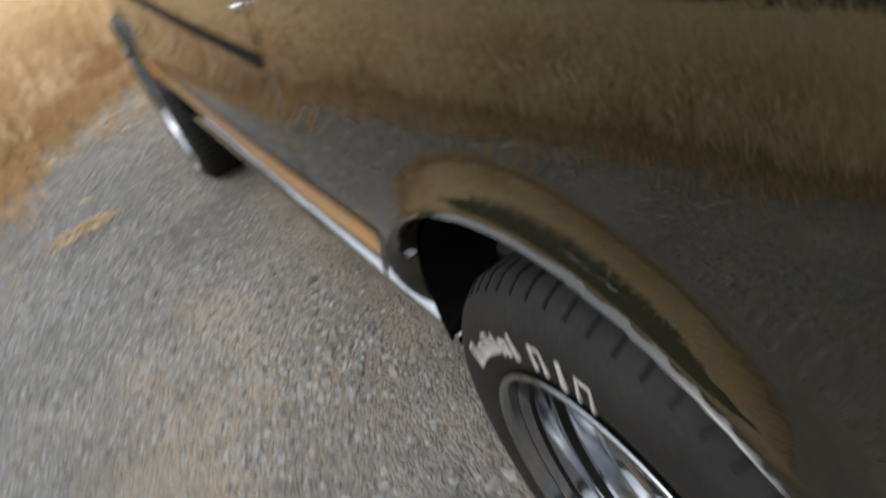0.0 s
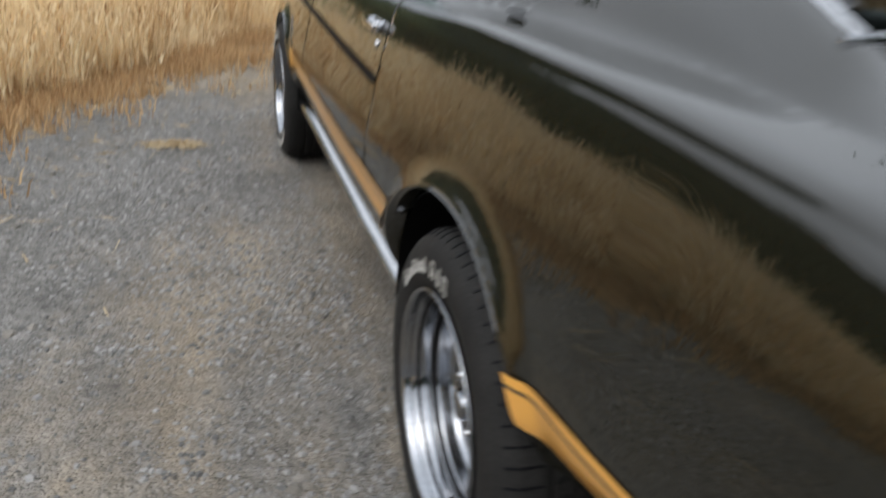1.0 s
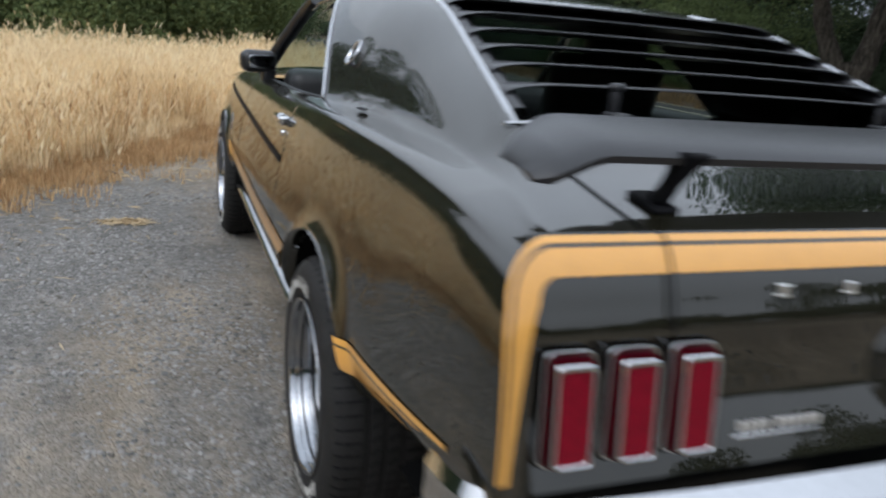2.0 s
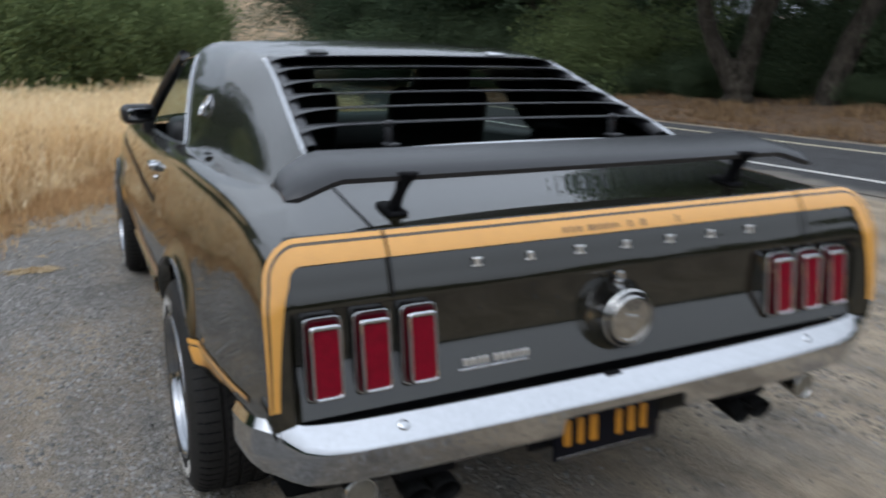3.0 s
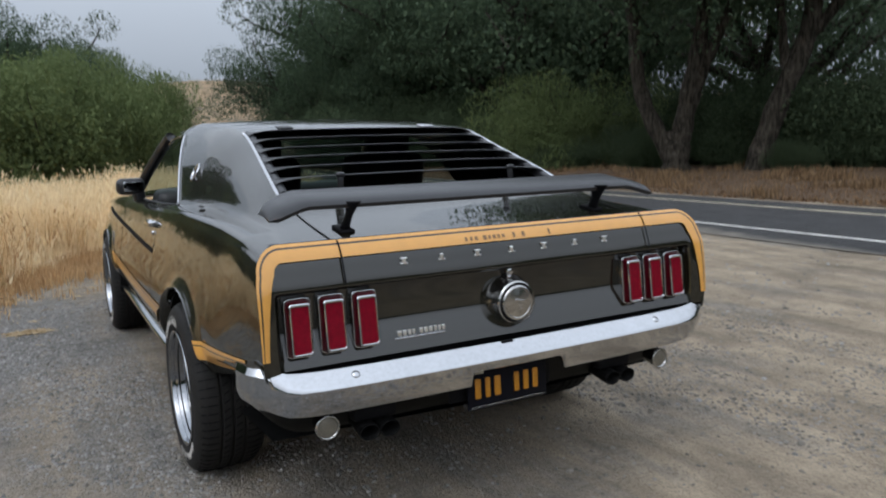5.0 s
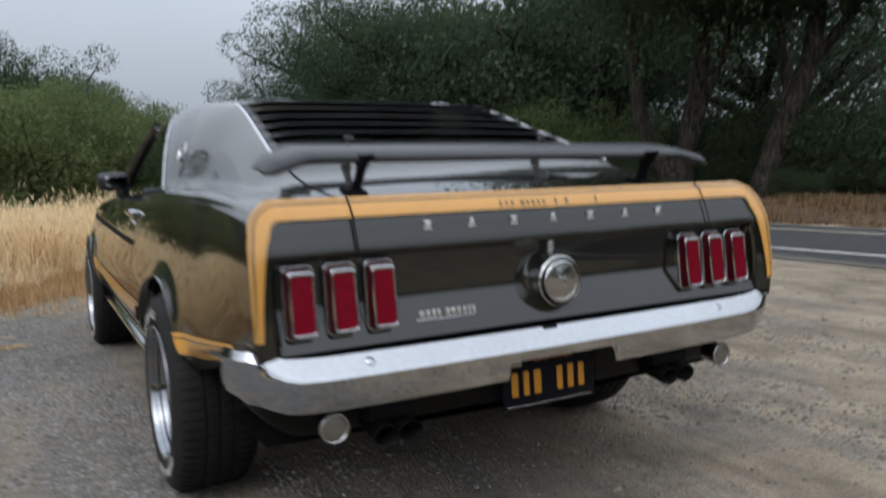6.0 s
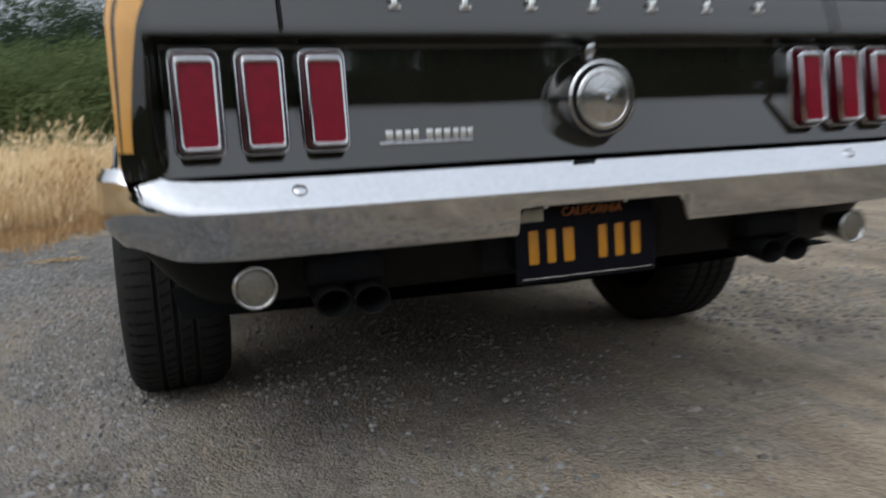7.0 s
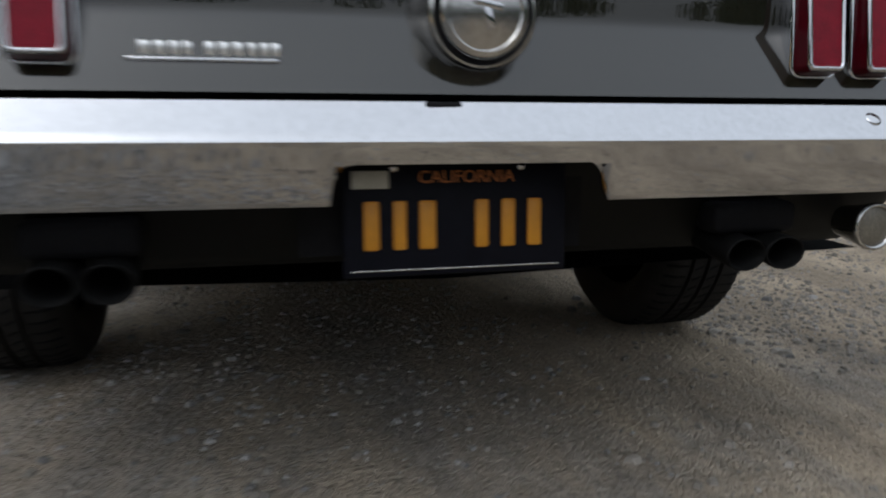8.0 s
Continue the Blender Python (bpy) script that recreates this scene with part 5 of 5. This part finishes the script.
def field_side(r):
    y = r.uniform(-4, 6)
    x = straw_edge(y) - abs(r.gauss(0, 1)) * 4
    return x, y, 0.5 + 0.5 * min(1, (straw_edge(y) - x) / 1.2)


def fringe(r):
    y = r.uniform(1.5, 11)
    x = straw_edge(y) - r.gauss(0.14, 0.34)
    return x, y, 0.6 + 0.5 * noise.noise(Vector((x * 2, y * 2, 0)))


grass("matted_grass", "short reddish matted grass at the field edge", 5200, fringe, 0.05, 0.22, GRASS_FRINGE, 15, 9, 0.004, False)
grass("field_grass", "tall dry golden wild oats", 11000, field, 0.36, 0.74, GRASS, 11, 9, 0.0042)
grass("field_grass", "tall dry golden wild oats", 8000, field_far, 0.38, 0.74, GRASS, 12, 6, 0.011)
grass("field_grass", "tall dry golden wild oats", 5000, field_side, 0.40, 0.80, GRASS, 13, 7)
grass("bank_grass", "short dry grass on the bank", 7000, lambda r: (10.8 + abs(r.gauss(0, 1)) * 4, r.uniform(-10, 32), 1.0), 0.025, 0.10, GRASS_BANK_SHADED, 14, 6, 0.020, False)


def bank_clump(r):
    while True:
        x, y = r.uniform(11.0, 20.0), r.uniform(3, 48)
        k = noise.noise(Vector((x * 0.55, y * 0.45, 4.0))) + 0.5 * noise.noise(Vector((x * 2.1, y * 2.1, 9.0)))
        if k > r.uniform(0.05, 0.45):
            return x, y, 0.6 + min(0.6, max(0, k))


grass("bank_grass", "tufts of dry straw on the bank", 2600, bank_clump, 0.08, 0.30, STRAW_BANK_SHADED, 16, 9, 0.011, False)


def straw(name, label, n, seed, heap=None):
    """Loose stalks that lie on the gravel, thinning out from the field's edge, or in a small heap."""
    r = random.Random(seed)
    verts, faces = [], []
    for _ in range(n):
        y = r.uniform(0.5, 9.5)
        x = straw_edge(y) + r.expovariate(1 / 0.32) - 0.15
        if heap:
            x, y = heap[0] + r.gauss(0, heap[2]), heap[1] + r.gauss(0, heap[2] * 0.5)
        elif abs(x) < 0.95 and y < 5 or x > 3:
            continue
        if not heap and noise.noise(Vector((x * 1.7, y * 1.7, 9))) < r.uniform(-0.5, 0.15):
            continue
        a, ln, wd = r.random() * 6.28, r.uniform(0.03, 0.14), r.uniform(0.0012, 0.0026)
        z = height(x, y) + r.uniform(0.003, 0.010)
        dx, dy = math.cos(a) * ln / 2, math.sin(a) * ln / 2
        nx, ny = -math.sin(a) * wd, math.cos(a) * wd
        k = len(verts)
        verts += [(x - dx - nx, y - dy - ny, z), (x - dx + nx, y - dy + ny, z), (x + nx, y + ny, z + r.uniform(0, 0.012)), (x - nx, y - ny, z + 0.002), (x + dx, y + dy, z)]
        faces += [(k, k + 1, k + 2, k + 3), (k + 3, k + 2, k + 4)]
    me = bpy.data.meshes.new(name)
    me.from_pydata(verts, [], faces)
    me.materials.append(STRAW)
    return tagged(new(name, me), label, "straw", kind="stuff")


def rust(r):
    x, y = r.uniform(-9, 2.5), r.uniform(2.5, 15)
    if x > straw_edge(y) - 0.1 or noise.noise(Vector((x * 0.7, y * 0.5, 4))) < 0.0:
        return None
    return x, y, 1.0


grass("rust_grass", "rust-coloured low grass in patches of the field", 6000, rust, 0.25, 0.62, GRASS_FRINGE, 17, 7, 0.004, True)
# dark twigs at the edge of the grass
TWIG = mat("dry_twig", (0.045, 0.03, 0.02), 0.9, 0, 0, 0.3, 30.0, 0.4, 0.3, 60)
for tx, ty, ta, tl in ((-1.70, 6.12, 8, 0.26), (-1.42, 6.20, -14, 0.16), (-2.12, 5.42, 30, 0.18), (-1.62, 5.40, -25, 0.14)):
    bm = bmesh.new()
    c_, s_ = math.cos(radians(ta)), math.sin(radians(ta))
    tube(bm, [(tx + c_ * tl * (u - 0.5), ty + s_ * tl * (u - 0.5) + 0.02 * math.sin(u * 5), 0.016 + 0.012 * math.sin(u * 3.1)) for u in (0, 0.25, 0.5, 0.75, 1)], [0.011, 0.010, 0.009, 0.007, 0.004], 7)
    tagged(part("twig", bm, TWIG, None), "short dark dry twig lying on the gravel", "twig", "twigs by the grass")

STRAW = island_mat("dry_straw", (0.26, 0.19, 0.11), (0.52, 0.41, 0.26))
straw("loose_straw", "loose dry stalks strewn on the gravel", 9000, 21)
straw("straw_clump", "flattened clump of dry straw on the gravel", 260, 22, (-1.46, 3.99, 0.070))
straw("straw_clump", "flattened clump of dry straw on the gravel", 160, 23, (-1.63, 5.36, 0.06))

# ---- trees ----
def bark_mat():
    """Furrowed grey-brown bark with pale lichen patches."""
    m = bpy.data.materials.new("oak_bark")
    m.use_nodes = True
    t = m.node_tree
    b = t.nodes["Principled BSDF"]
    b.inputs["Roughness"].default_value = 0.95
    b.inputs["Specular IOR Level"].default_value = 0.15
    tc = t.nodes.new("ShaderNodeTexCoord")
    mp = t.nodes.new("ShaderNodeMapping"); mp.inputs["Scale"].default_value = (1.0, 1.0, 0.22)
    t.links.new(tc.outputs["Object"], mp.inputs["Vector"])
    furrow = t.nodes.new("ShaderNodeTexNoise"); furrow.inputs["Scale"].default_value = 11.0; furrow.inputs["Detail"].default_value = 9; furrow.inputs["Roughness"].default_value = 0.7
    t.links.new(mp.outputs[0], furrow.inputs["Vector"])
    r = t.nodes.new("ShaderNodeValToRGB")
    e = r.color_ramp.elements
    e[0].position, e[0].color = 0.40, (0.016, 0.014, 0.011, 1)
    e[1].position, e[1].color = 0.66, (0.088, 0.076, 0.060, 1)
    t.links.new(furrow.outputs["Fac"], r.inputs[0])
    blot = t.nodes.new("ShaderNodeTexNoise"); blot.inputs["Scale"].default_value = 2.3; blot.inputs["Detail"].default_value = 8; blot.inputs["Roughness"].default_value = 0.65
    t.links.new(tc.outputs["Object"], blot.inputs["Vector"])
    k = t.nodes.new("ShaderNodeMapRange"); k.inputs["From Min"].default_value = 0.58; k.inputs["From Max"].default_value = 0.72; k.inputs["To Max"].default_value = 0.7
    t.links.new(blot.outputs["Fac"], k.inputs["Value"])
    mx = t.nodes.new("ShaderNodeMixRGB")
    t.links.new(k.outputs[0], mx.inputs[0])
    t.links.new(r.outputs[0], mx.inputs[1])
    mx.inputs[2].default_value = (0.150, 0.135, 0.110, 1)
    t.links.new(mx.outputs[0], b.inputs["Base Color"])
    bp = t.nodes.new("ShaderNodeBump"); bp.inputs["Distance"].default_value = 0.09; bp.inputs["Strength"].default_value = 1.0
    t.links.new(furrow.outputs["Fac"], bp.inputs["Height"])
    t.links.new(bp.outputs[0], b.inputs["Normal"])
    return m


BARK = bark_mat()
LEAF_DARK = island_mat("oak_leaves", (0.040, 0.064, 0.038), (0.088, 0.124, 0.070), 0.8, through=0.35)
LEAF_LIGHT = island_mat("willow_leaves", (0.098, 0.132, 0.052), (0.165, 0.205, 0.088), 0.8, through=0.35)
LEAF_MID = island_mat("bay_leaves", (0.040, 0.062, 0.034), (0.082, 0.110, 0.058), 0.8, through=0.3)


def leaf_mesh(name, clumps, per, size, material, seed, squash=0.8):
    """Many small leaves gathered in clumps (centre, radius), with gaps between."""
    r = random.Random(seed)
    verts, faces = [], []
    for (cx, cy, cz), rad in clumps:
        for _ in range(int(per * rad * rad)):
            u, v = r.uniform(-1, 1), r.random() * 6.283
            q = math.sqrt(1 - u * u)
            d = rad * (0.55 + 0.5 * r.random() ** 0.7)
            wob = 1 + 0.28 * noise.noise(Vector((cx + q * math.cos(v) * 2, cy + q * math.sin(v) * 2, cz + u * 2)))
            p = Vector((cx + d * wob * q * math.cos(v), cy + d * wob * q * math.sin(v), cz + d * wob * u * squash))
            n = Vector((r.gauss(0, 1), r.gauss(0, 1), r.gauss(0.6, 1))).normalized()
            a = n.cross(Vector((r.gauss(0, 1), r.gauss(0, 1), r.gauss(0, 1)))).normalized()
            b = n.cross(a)
            s = size * r.uniform(0.6, 1.4)
            k = len(verts)
            verts += [p - a * s, p + b * s * 0.55, p + a * s, p - b * s * 0.55]
            faces.append((k, k + 1, k + 2, k + 3))
    me = bpy.data.meshes.new(name)
    me.from_pydata([tuple(v) for v in verts], [], faces)
    me.materials.append(material)
    return me


def limb_path(r, start, direction, length, n=7, wander=0.25):
    pts = [Vector(start)]
    d = Vector(direction).normalized()
    for _ in range(n):
        d = (d + Vector((r.gauss(0, wander), r.gauss(0, wander), r.gauss(0.03, wander * 0.6))) * 0.5).normalized()
        pts.append(pts[-1] + d * length / n)
    return pts


def tree_data(seed, trunk_h, trunk_r, limbs, spread, clump_r, per, leaf, material, fork=None):
    """Trunk with limbs (one mesh) and crown (one mesh) of a broad tree."""
    r = random.Random(seed)
    bm = bmesh.new()
    clumps = []
    base = limb_path(r, (0, 0, -0.3), (r.gauss(0, 0.1), r.gauss(0, 0.1), 1), trunk_h, 6, 0.12)
    tube(bm, base, [trunk_r * (1.5 - 0.25 * i if i < 2 else 1.0 - 0.05 * i) for i in range(7)], 12)
    for k in range(limbs):
        a = 6.283 * k / limbs + r.uniform(-0.4, 0.4)
        start = base[r.randint(3, 6)]
        up = r.uniform(0.5, 1.3)
        ln = spread * r.uniform(0.7, 1.15)
        p = limb_path(r, start, (math.cos(a), math.sin(a), up), ln, 8, 0.3)
        tube(bm, p, [trunk_r * (0.55 - 0.055 * i) for i in range(9)], 8)
        for i in (4, 6, 7, 8):
            for _ in range(2):
                off = Vector((r.gauss(0, 1), r.gauss(0, 1), r.gauss(0.15, 0.6))) * clump_r * 0.9
                clumps.append((tuple(p[i] + off), clump_r * r.uniform(0.65, 1.2)))
            q = limb_path(r, p[i], (r.gauss(0, 1), r.gauss(0, 1), r.uniform(-0.2, 0.9)), clump_r * 1.6, 4, 0.4)
            tube(bm, q, [trunk_r * (0.2 - 0.035 * j) for j in range(5)], 5)
            clumps.append((tuple(q[-1]), clump_r * r.uniform(0.5, 0.9)))
    wood = bpy.data.meshes.new("trunk")
    bm.normal_update()
    bm.to_mesh(wood)
    bm.free()
    wood.materials.append(BARK)
    for p in wood.polygons:
        p.use_smooth = True
    return wood, leaf_mesh("crown", clumps, per, leaf, material, seed + 1)


def plant_tree(name, label, data, x, y, turn, scale, dz=0.0):
    t = thing(name, label, "tree" if "tree" in name or "oak" in name else "bush", group={"oak_tree": "oaks round the clearing", "willow_bush": "willows by the field"}.get(name, "undergrowth on the bank"))
    t.matrix_basis = Matrix.Translation((x, y, height(x, y) + dz)) @ Matrix.Rotation(radians(turn), 4, 'Z') @ Matrix.Diagonal((scale, scale, scale, 1))
    for nm, me in zip(("trunk", "crown"), data):
        o = new(nm, me)
        o.parent = t
    return t


OAK_A = tree_data(21, 3.0, 0.36, 9, 5.6, 1.45, 78, 0.090, LEAF_DARK)
OAK_B = tree_data(22, 2.6, 0.34, 9, 5.0, 1.40, 85, 0.085, LEAF_DARK)
OAK_C = tree_data(23, 3.4, 0.28, 9, 5.0, 1.40, 190, 0.080, LEAF_MID)
BUSH_A = tree_data(31, 0.5, 0.12, 12, 2.5, 0.95, 1000, 0.040, LEAF_LIGHT)
BUSH_B = tree_data(32, 0.5, 0.11, 12, 2.3, 0.95, 900, 0.042, LEAF_MID)
BUSH_C = tree_data(33, 0.4, 0.10, 11, 2.0, 0.95, 380, 0.056, LEAF_MID)
BIG_OAK = tree_data(41, 3.2, 0.42, 14, 5.8, 1.5, 440, 0.060, LEAF_DARK)
OAK_FAR = tree_data(42, 3.0, 0.40, 9, 5.4, 1.7, 380, 0.105, LEAF_DARK)
BUSH_FAR = tree_data(34, 0.5, 0.12, 9, 2.4, 1.1, 160, 0.085, LEAF_MID)
FORK_OAK = tree_data(41, 3.2, 0.42, 14, 5.8, 1.4, 185, 0.066, LEAF_DARK)
OAK_THIN = tree_data(21, 3.0, 0.36, 9, 5.6, 1.35, 110, 0.070, LEAF_DARK)
rt = random.Random(77)
OAKS = (OAK_A, OAK_B, OAK_C, OAK_THIN, BIG_OAK, OAK_FAR)


def bare_fork(name, label, x, y, path_sets, turn=0.0):
    """A big trunk whose limbs run up into the canopy."""
    t = thing(name, label, "tree")
    t.location = (x, y, height(x, y) - 0.2)
    for nm, pts, radii in path_sets:
        bm = bmesh.new()
        tube(bm, spline(pts, 18), [0.84 * float(np.interp(i / 17, np.linspace(0, 1, len(radii)), radii)) * (1 + 0.10 * math.sin(i * 1.9 + len(pts))) for i in range(18)], 14)
        part(nm, bm, BARK, t)
    o = new("crown", FORK_OAK[1])
    o.parent = t
    o.location = (0, 0, 2.8)
    o.scale = (1.0, 1.0, 1.15)
    for fx, fy, fz, fs in ((-2.6, -1.2, 6.2, 0.6), (1.6, -2.6, 6.0, 0.55)):
        f = new("low_branch", BUSH_C[1])
        f.parent = t
        f.location = (fx, fy, fz)
        f.rotation_euler = (0, 0, fx)
        f.scale = (fs, fs, fs * 0.7)
    return t


# two big oaks on the bank, then the wood behind them
bare_fork("oak_tree", "large live oak with a forked grey trunk on the bank", 17.2, 16.0, (
    ("trunk", [(0.05, -0.05, -0.3), (0.0, 0, 0.4), (0.0, 0.0, 1.0), (-0.05, 0.05, 1.6)], [0.68, 0.52, 0.48, 0.40]),
    ("limb", [(-0.05, 0.05, 0.6), (-0.40, 0.40, 1.5), (-0.72, 0.72, 2.5), (-0.88, 0.88, 3.5), (-1.0, 1.0, 5.2), (-1.3, 1.3, 8.0)], [0.36, 0.33, 0.29, 0.27, 0.22, 0.14]),
    ("limb", [(0.05, -0.05, 0.7), (0.13, -0.13, 1.5), (0.30, -0.30, 3.0), (0.50, -0.50, 4.7), (0.75, -0.65, 8.2)], [0.42, 0.38, 0.33, 0.28, 0.16]),
    ("limb", [(0.26, -0.26, 2.1), (0.50, -0.50, 3.3), (0.88, -0.88, 4.6), (1.5, -1.5, 7.0)], [0.26, 0.24, 0.19, 0.1])))
bare_fork("oak_tree", "leaning live oak on the bank", 18.6, 13.9, (
    ("trunk", [(-0.1, 0.1, -0.3), (0.0, 0, 0.6), (0.35, -0.3, 2.2), (0.9, -0.8, 4.2), (1.2, -1.0, 6.5)], [0.60, 0.44, 0.38, 0.33, 0.22]),
    ("limb", [(0.5, -0.4, 3.4), (0.3, -0.3, 5.2), (0.1, 0.0, 7.6)], [0.17, 0.14, 0.09]),
    ("limb", [(0.9, -0.8, 4.1), (1.8, -1.5, 5.6), (2.3, -1.9, 7.4)], [0.24, 0.18, 0.1])))
for x, y, s, k in ((22.5, 57, 0.95, 5), (28.5, 56, 1.4, 5), (18.6, 33, 1.18, 4), (13.8, 39, 0.86, 4), (18.5, 28, 1.1, 1), (22, 27.5, 1.3, 0), (26, 20, 1.25, 3), (28, 5, 1.25, 3), (19.5, 41, 1.3, 4), (27, 31, 1.45, 4), (34, 1, 1.1, 0), (36, 25, 1.2, 0), (35, 13, 1.1, 0), (31, 44, 1.5, 5)):
    plant_tree("oak_tree", "dark live oak in the wood by the road", OAKS[k], x, y, rt.uniform(0, 360), s)
# willows and scrub beyond the field
for x, y, s, d in ((-0.2, 33, 1.5, BUSH_A), (-1.8, 30, 1.45, BUSH_A), (-4.6, 28, 1.3, BUSH_A), (-7.5, 31, 1.4, BUSH_A), (-11, 29, 1.4, BUSH_FAR), (-15, 27, 1.5, BUSH_FAR), (-19, 24, 1.6, BUSH_FAR), (-23, 19, 1.6, BUSH_FAR), (-26, 13, 1.6, BUSH_FAR), (-28, 6, 1.6, BUSH_FAR), (-29, -1, 1.6, BUSH_FAR), (14.6, 73, 0.6, BUSH_C), (19, 76, 1.1, BUSH_C)):
    plant_tree("willow_bush", "green willow scrub at the edge of the field", d, x, y, rt.uniform(0, 360), s)
for x, y, s, k in ((-4.5, 42, 0.95, 2), (-1.6, 41, 0.96, 4), (3.4, 39, 0.66, 3), (-9, 42, 1.0, 5), (-15, 40, 1.1, 5), (-21, 36, 1.2, 5), (-27, 30, 1.2, 5), (-32, 22, 1.2, 5), (-35, 12, 1.2, 5), (-37, 2, 1.2, 5), (-36, -8, 1.2, 5)):
    plant_tree("oak_tree", "live oak beyond the field", OAKS[k], x, y, rt.uniform(0, 360), s)
plant_tree("willow_bush", "tall green willow at the edge of the field", BUSH_A, 2.0, 32, 40, 0.95).scale.z = 1.55
# undergrowth on the bank
for i in range(32):
    a = 6.0 + i * 0.86
    x = 24.0 + 1.6 * math.sin(i * 2.1) - max(0, a - 16) * 0.62
    plant_tree("scrub_bush", "dark undergrowth under the oaks", BUSH_B if i % 4 == 3 else BUSH_C, x, a + 1.5, rt.uniform(0, 360), rt.uniform(0.75, 1.15))
for i in range(10):
    plant_tree("scrub_bush", "dark undergrowth under the oaks", BUSH_C, 23 + rt.uniform(0, 2), -9 + i * 1.6, rt.uniform(0, 360), rt.uniform(0.8, 1.2))
for x, y, sc, d in ((17.6, 22.6, 1.05, BUSH_A), (16.4, 20.4, 0.42, BUSH_C), (18.4, 18.6, 0.50, BUSH_B), (20.2, 15.6, 0.55, BUSH_C), (21.4, 12.2, 0.60, BUSH_C), (20.8, 9.6, 0.45, BUSH_B), (15.6, 25.0, 0.45, BUSH_A), (14.4, 27.5, 0.5, BUSH_C), (22.2, 7.2, 0.6, BUSH_C), (19.3, 13.2, 0.30, BUSH_B)):
    plant_tree("scrub_bush", "olive green shrub on the bank among the oaks" if d is BUSH_A else "dark undergrowth under the oaks", d, x, y, rt.uniform(0, 360), sc)
# behind the camera: trees that the bodywork mirrors
for x, y, s, k in ((-30, -44, 1.07, 5), (-19, -48, 1.15, 5), (-9, -50, 1.11, 5), (1, -52, 1.15, 5), (11, -50, 1.07, 5), (21, -47, 1.15, 5), (30, -40, 1.11, 5), (-40, -36, 1.11, 5), (36, -30, 1.15, 5), (38, -19, 1.11, 5), (-46, -25, 1.07, 5), (37, -8, 1.07, 5), (-46, -14, 1.07, 5)):
    plant_tree("oak_tree", "live oak across the clearing", OAKS[k], x, y, rt.uniform(0, 360), s)

# golden hills far off
HILL = soil_mat("dry_hill", ((0.20, 0.138, 0.080), (0.33, 0.232, 0.135), (0.10, 0.084, 0.052)), 0.4, 0.2)
bm = bmesh.new()
rows = []
for k in range(60):
    a = radians(-60 + 120 * k / 59)
    row = []
    for j, d in enumerate((70, 95, 130, 170, 220, 300)):
        x, y = d * math.sin(a), d * math.cos(a)
        h = (0, 2.4, 6.5, 11, 16, 19)[j] * (0.8 + 0.7 * noise.noise(Vector((a * 2.2, j * 0.2, 4))))
        row.append((x, y, h - 0.5))
    rows.append(row)
grid(bm, rows, flip=False)
tagged(part("hill", bm, HILL, None), "dry golden hills in the distance", "hill", kind="structure")
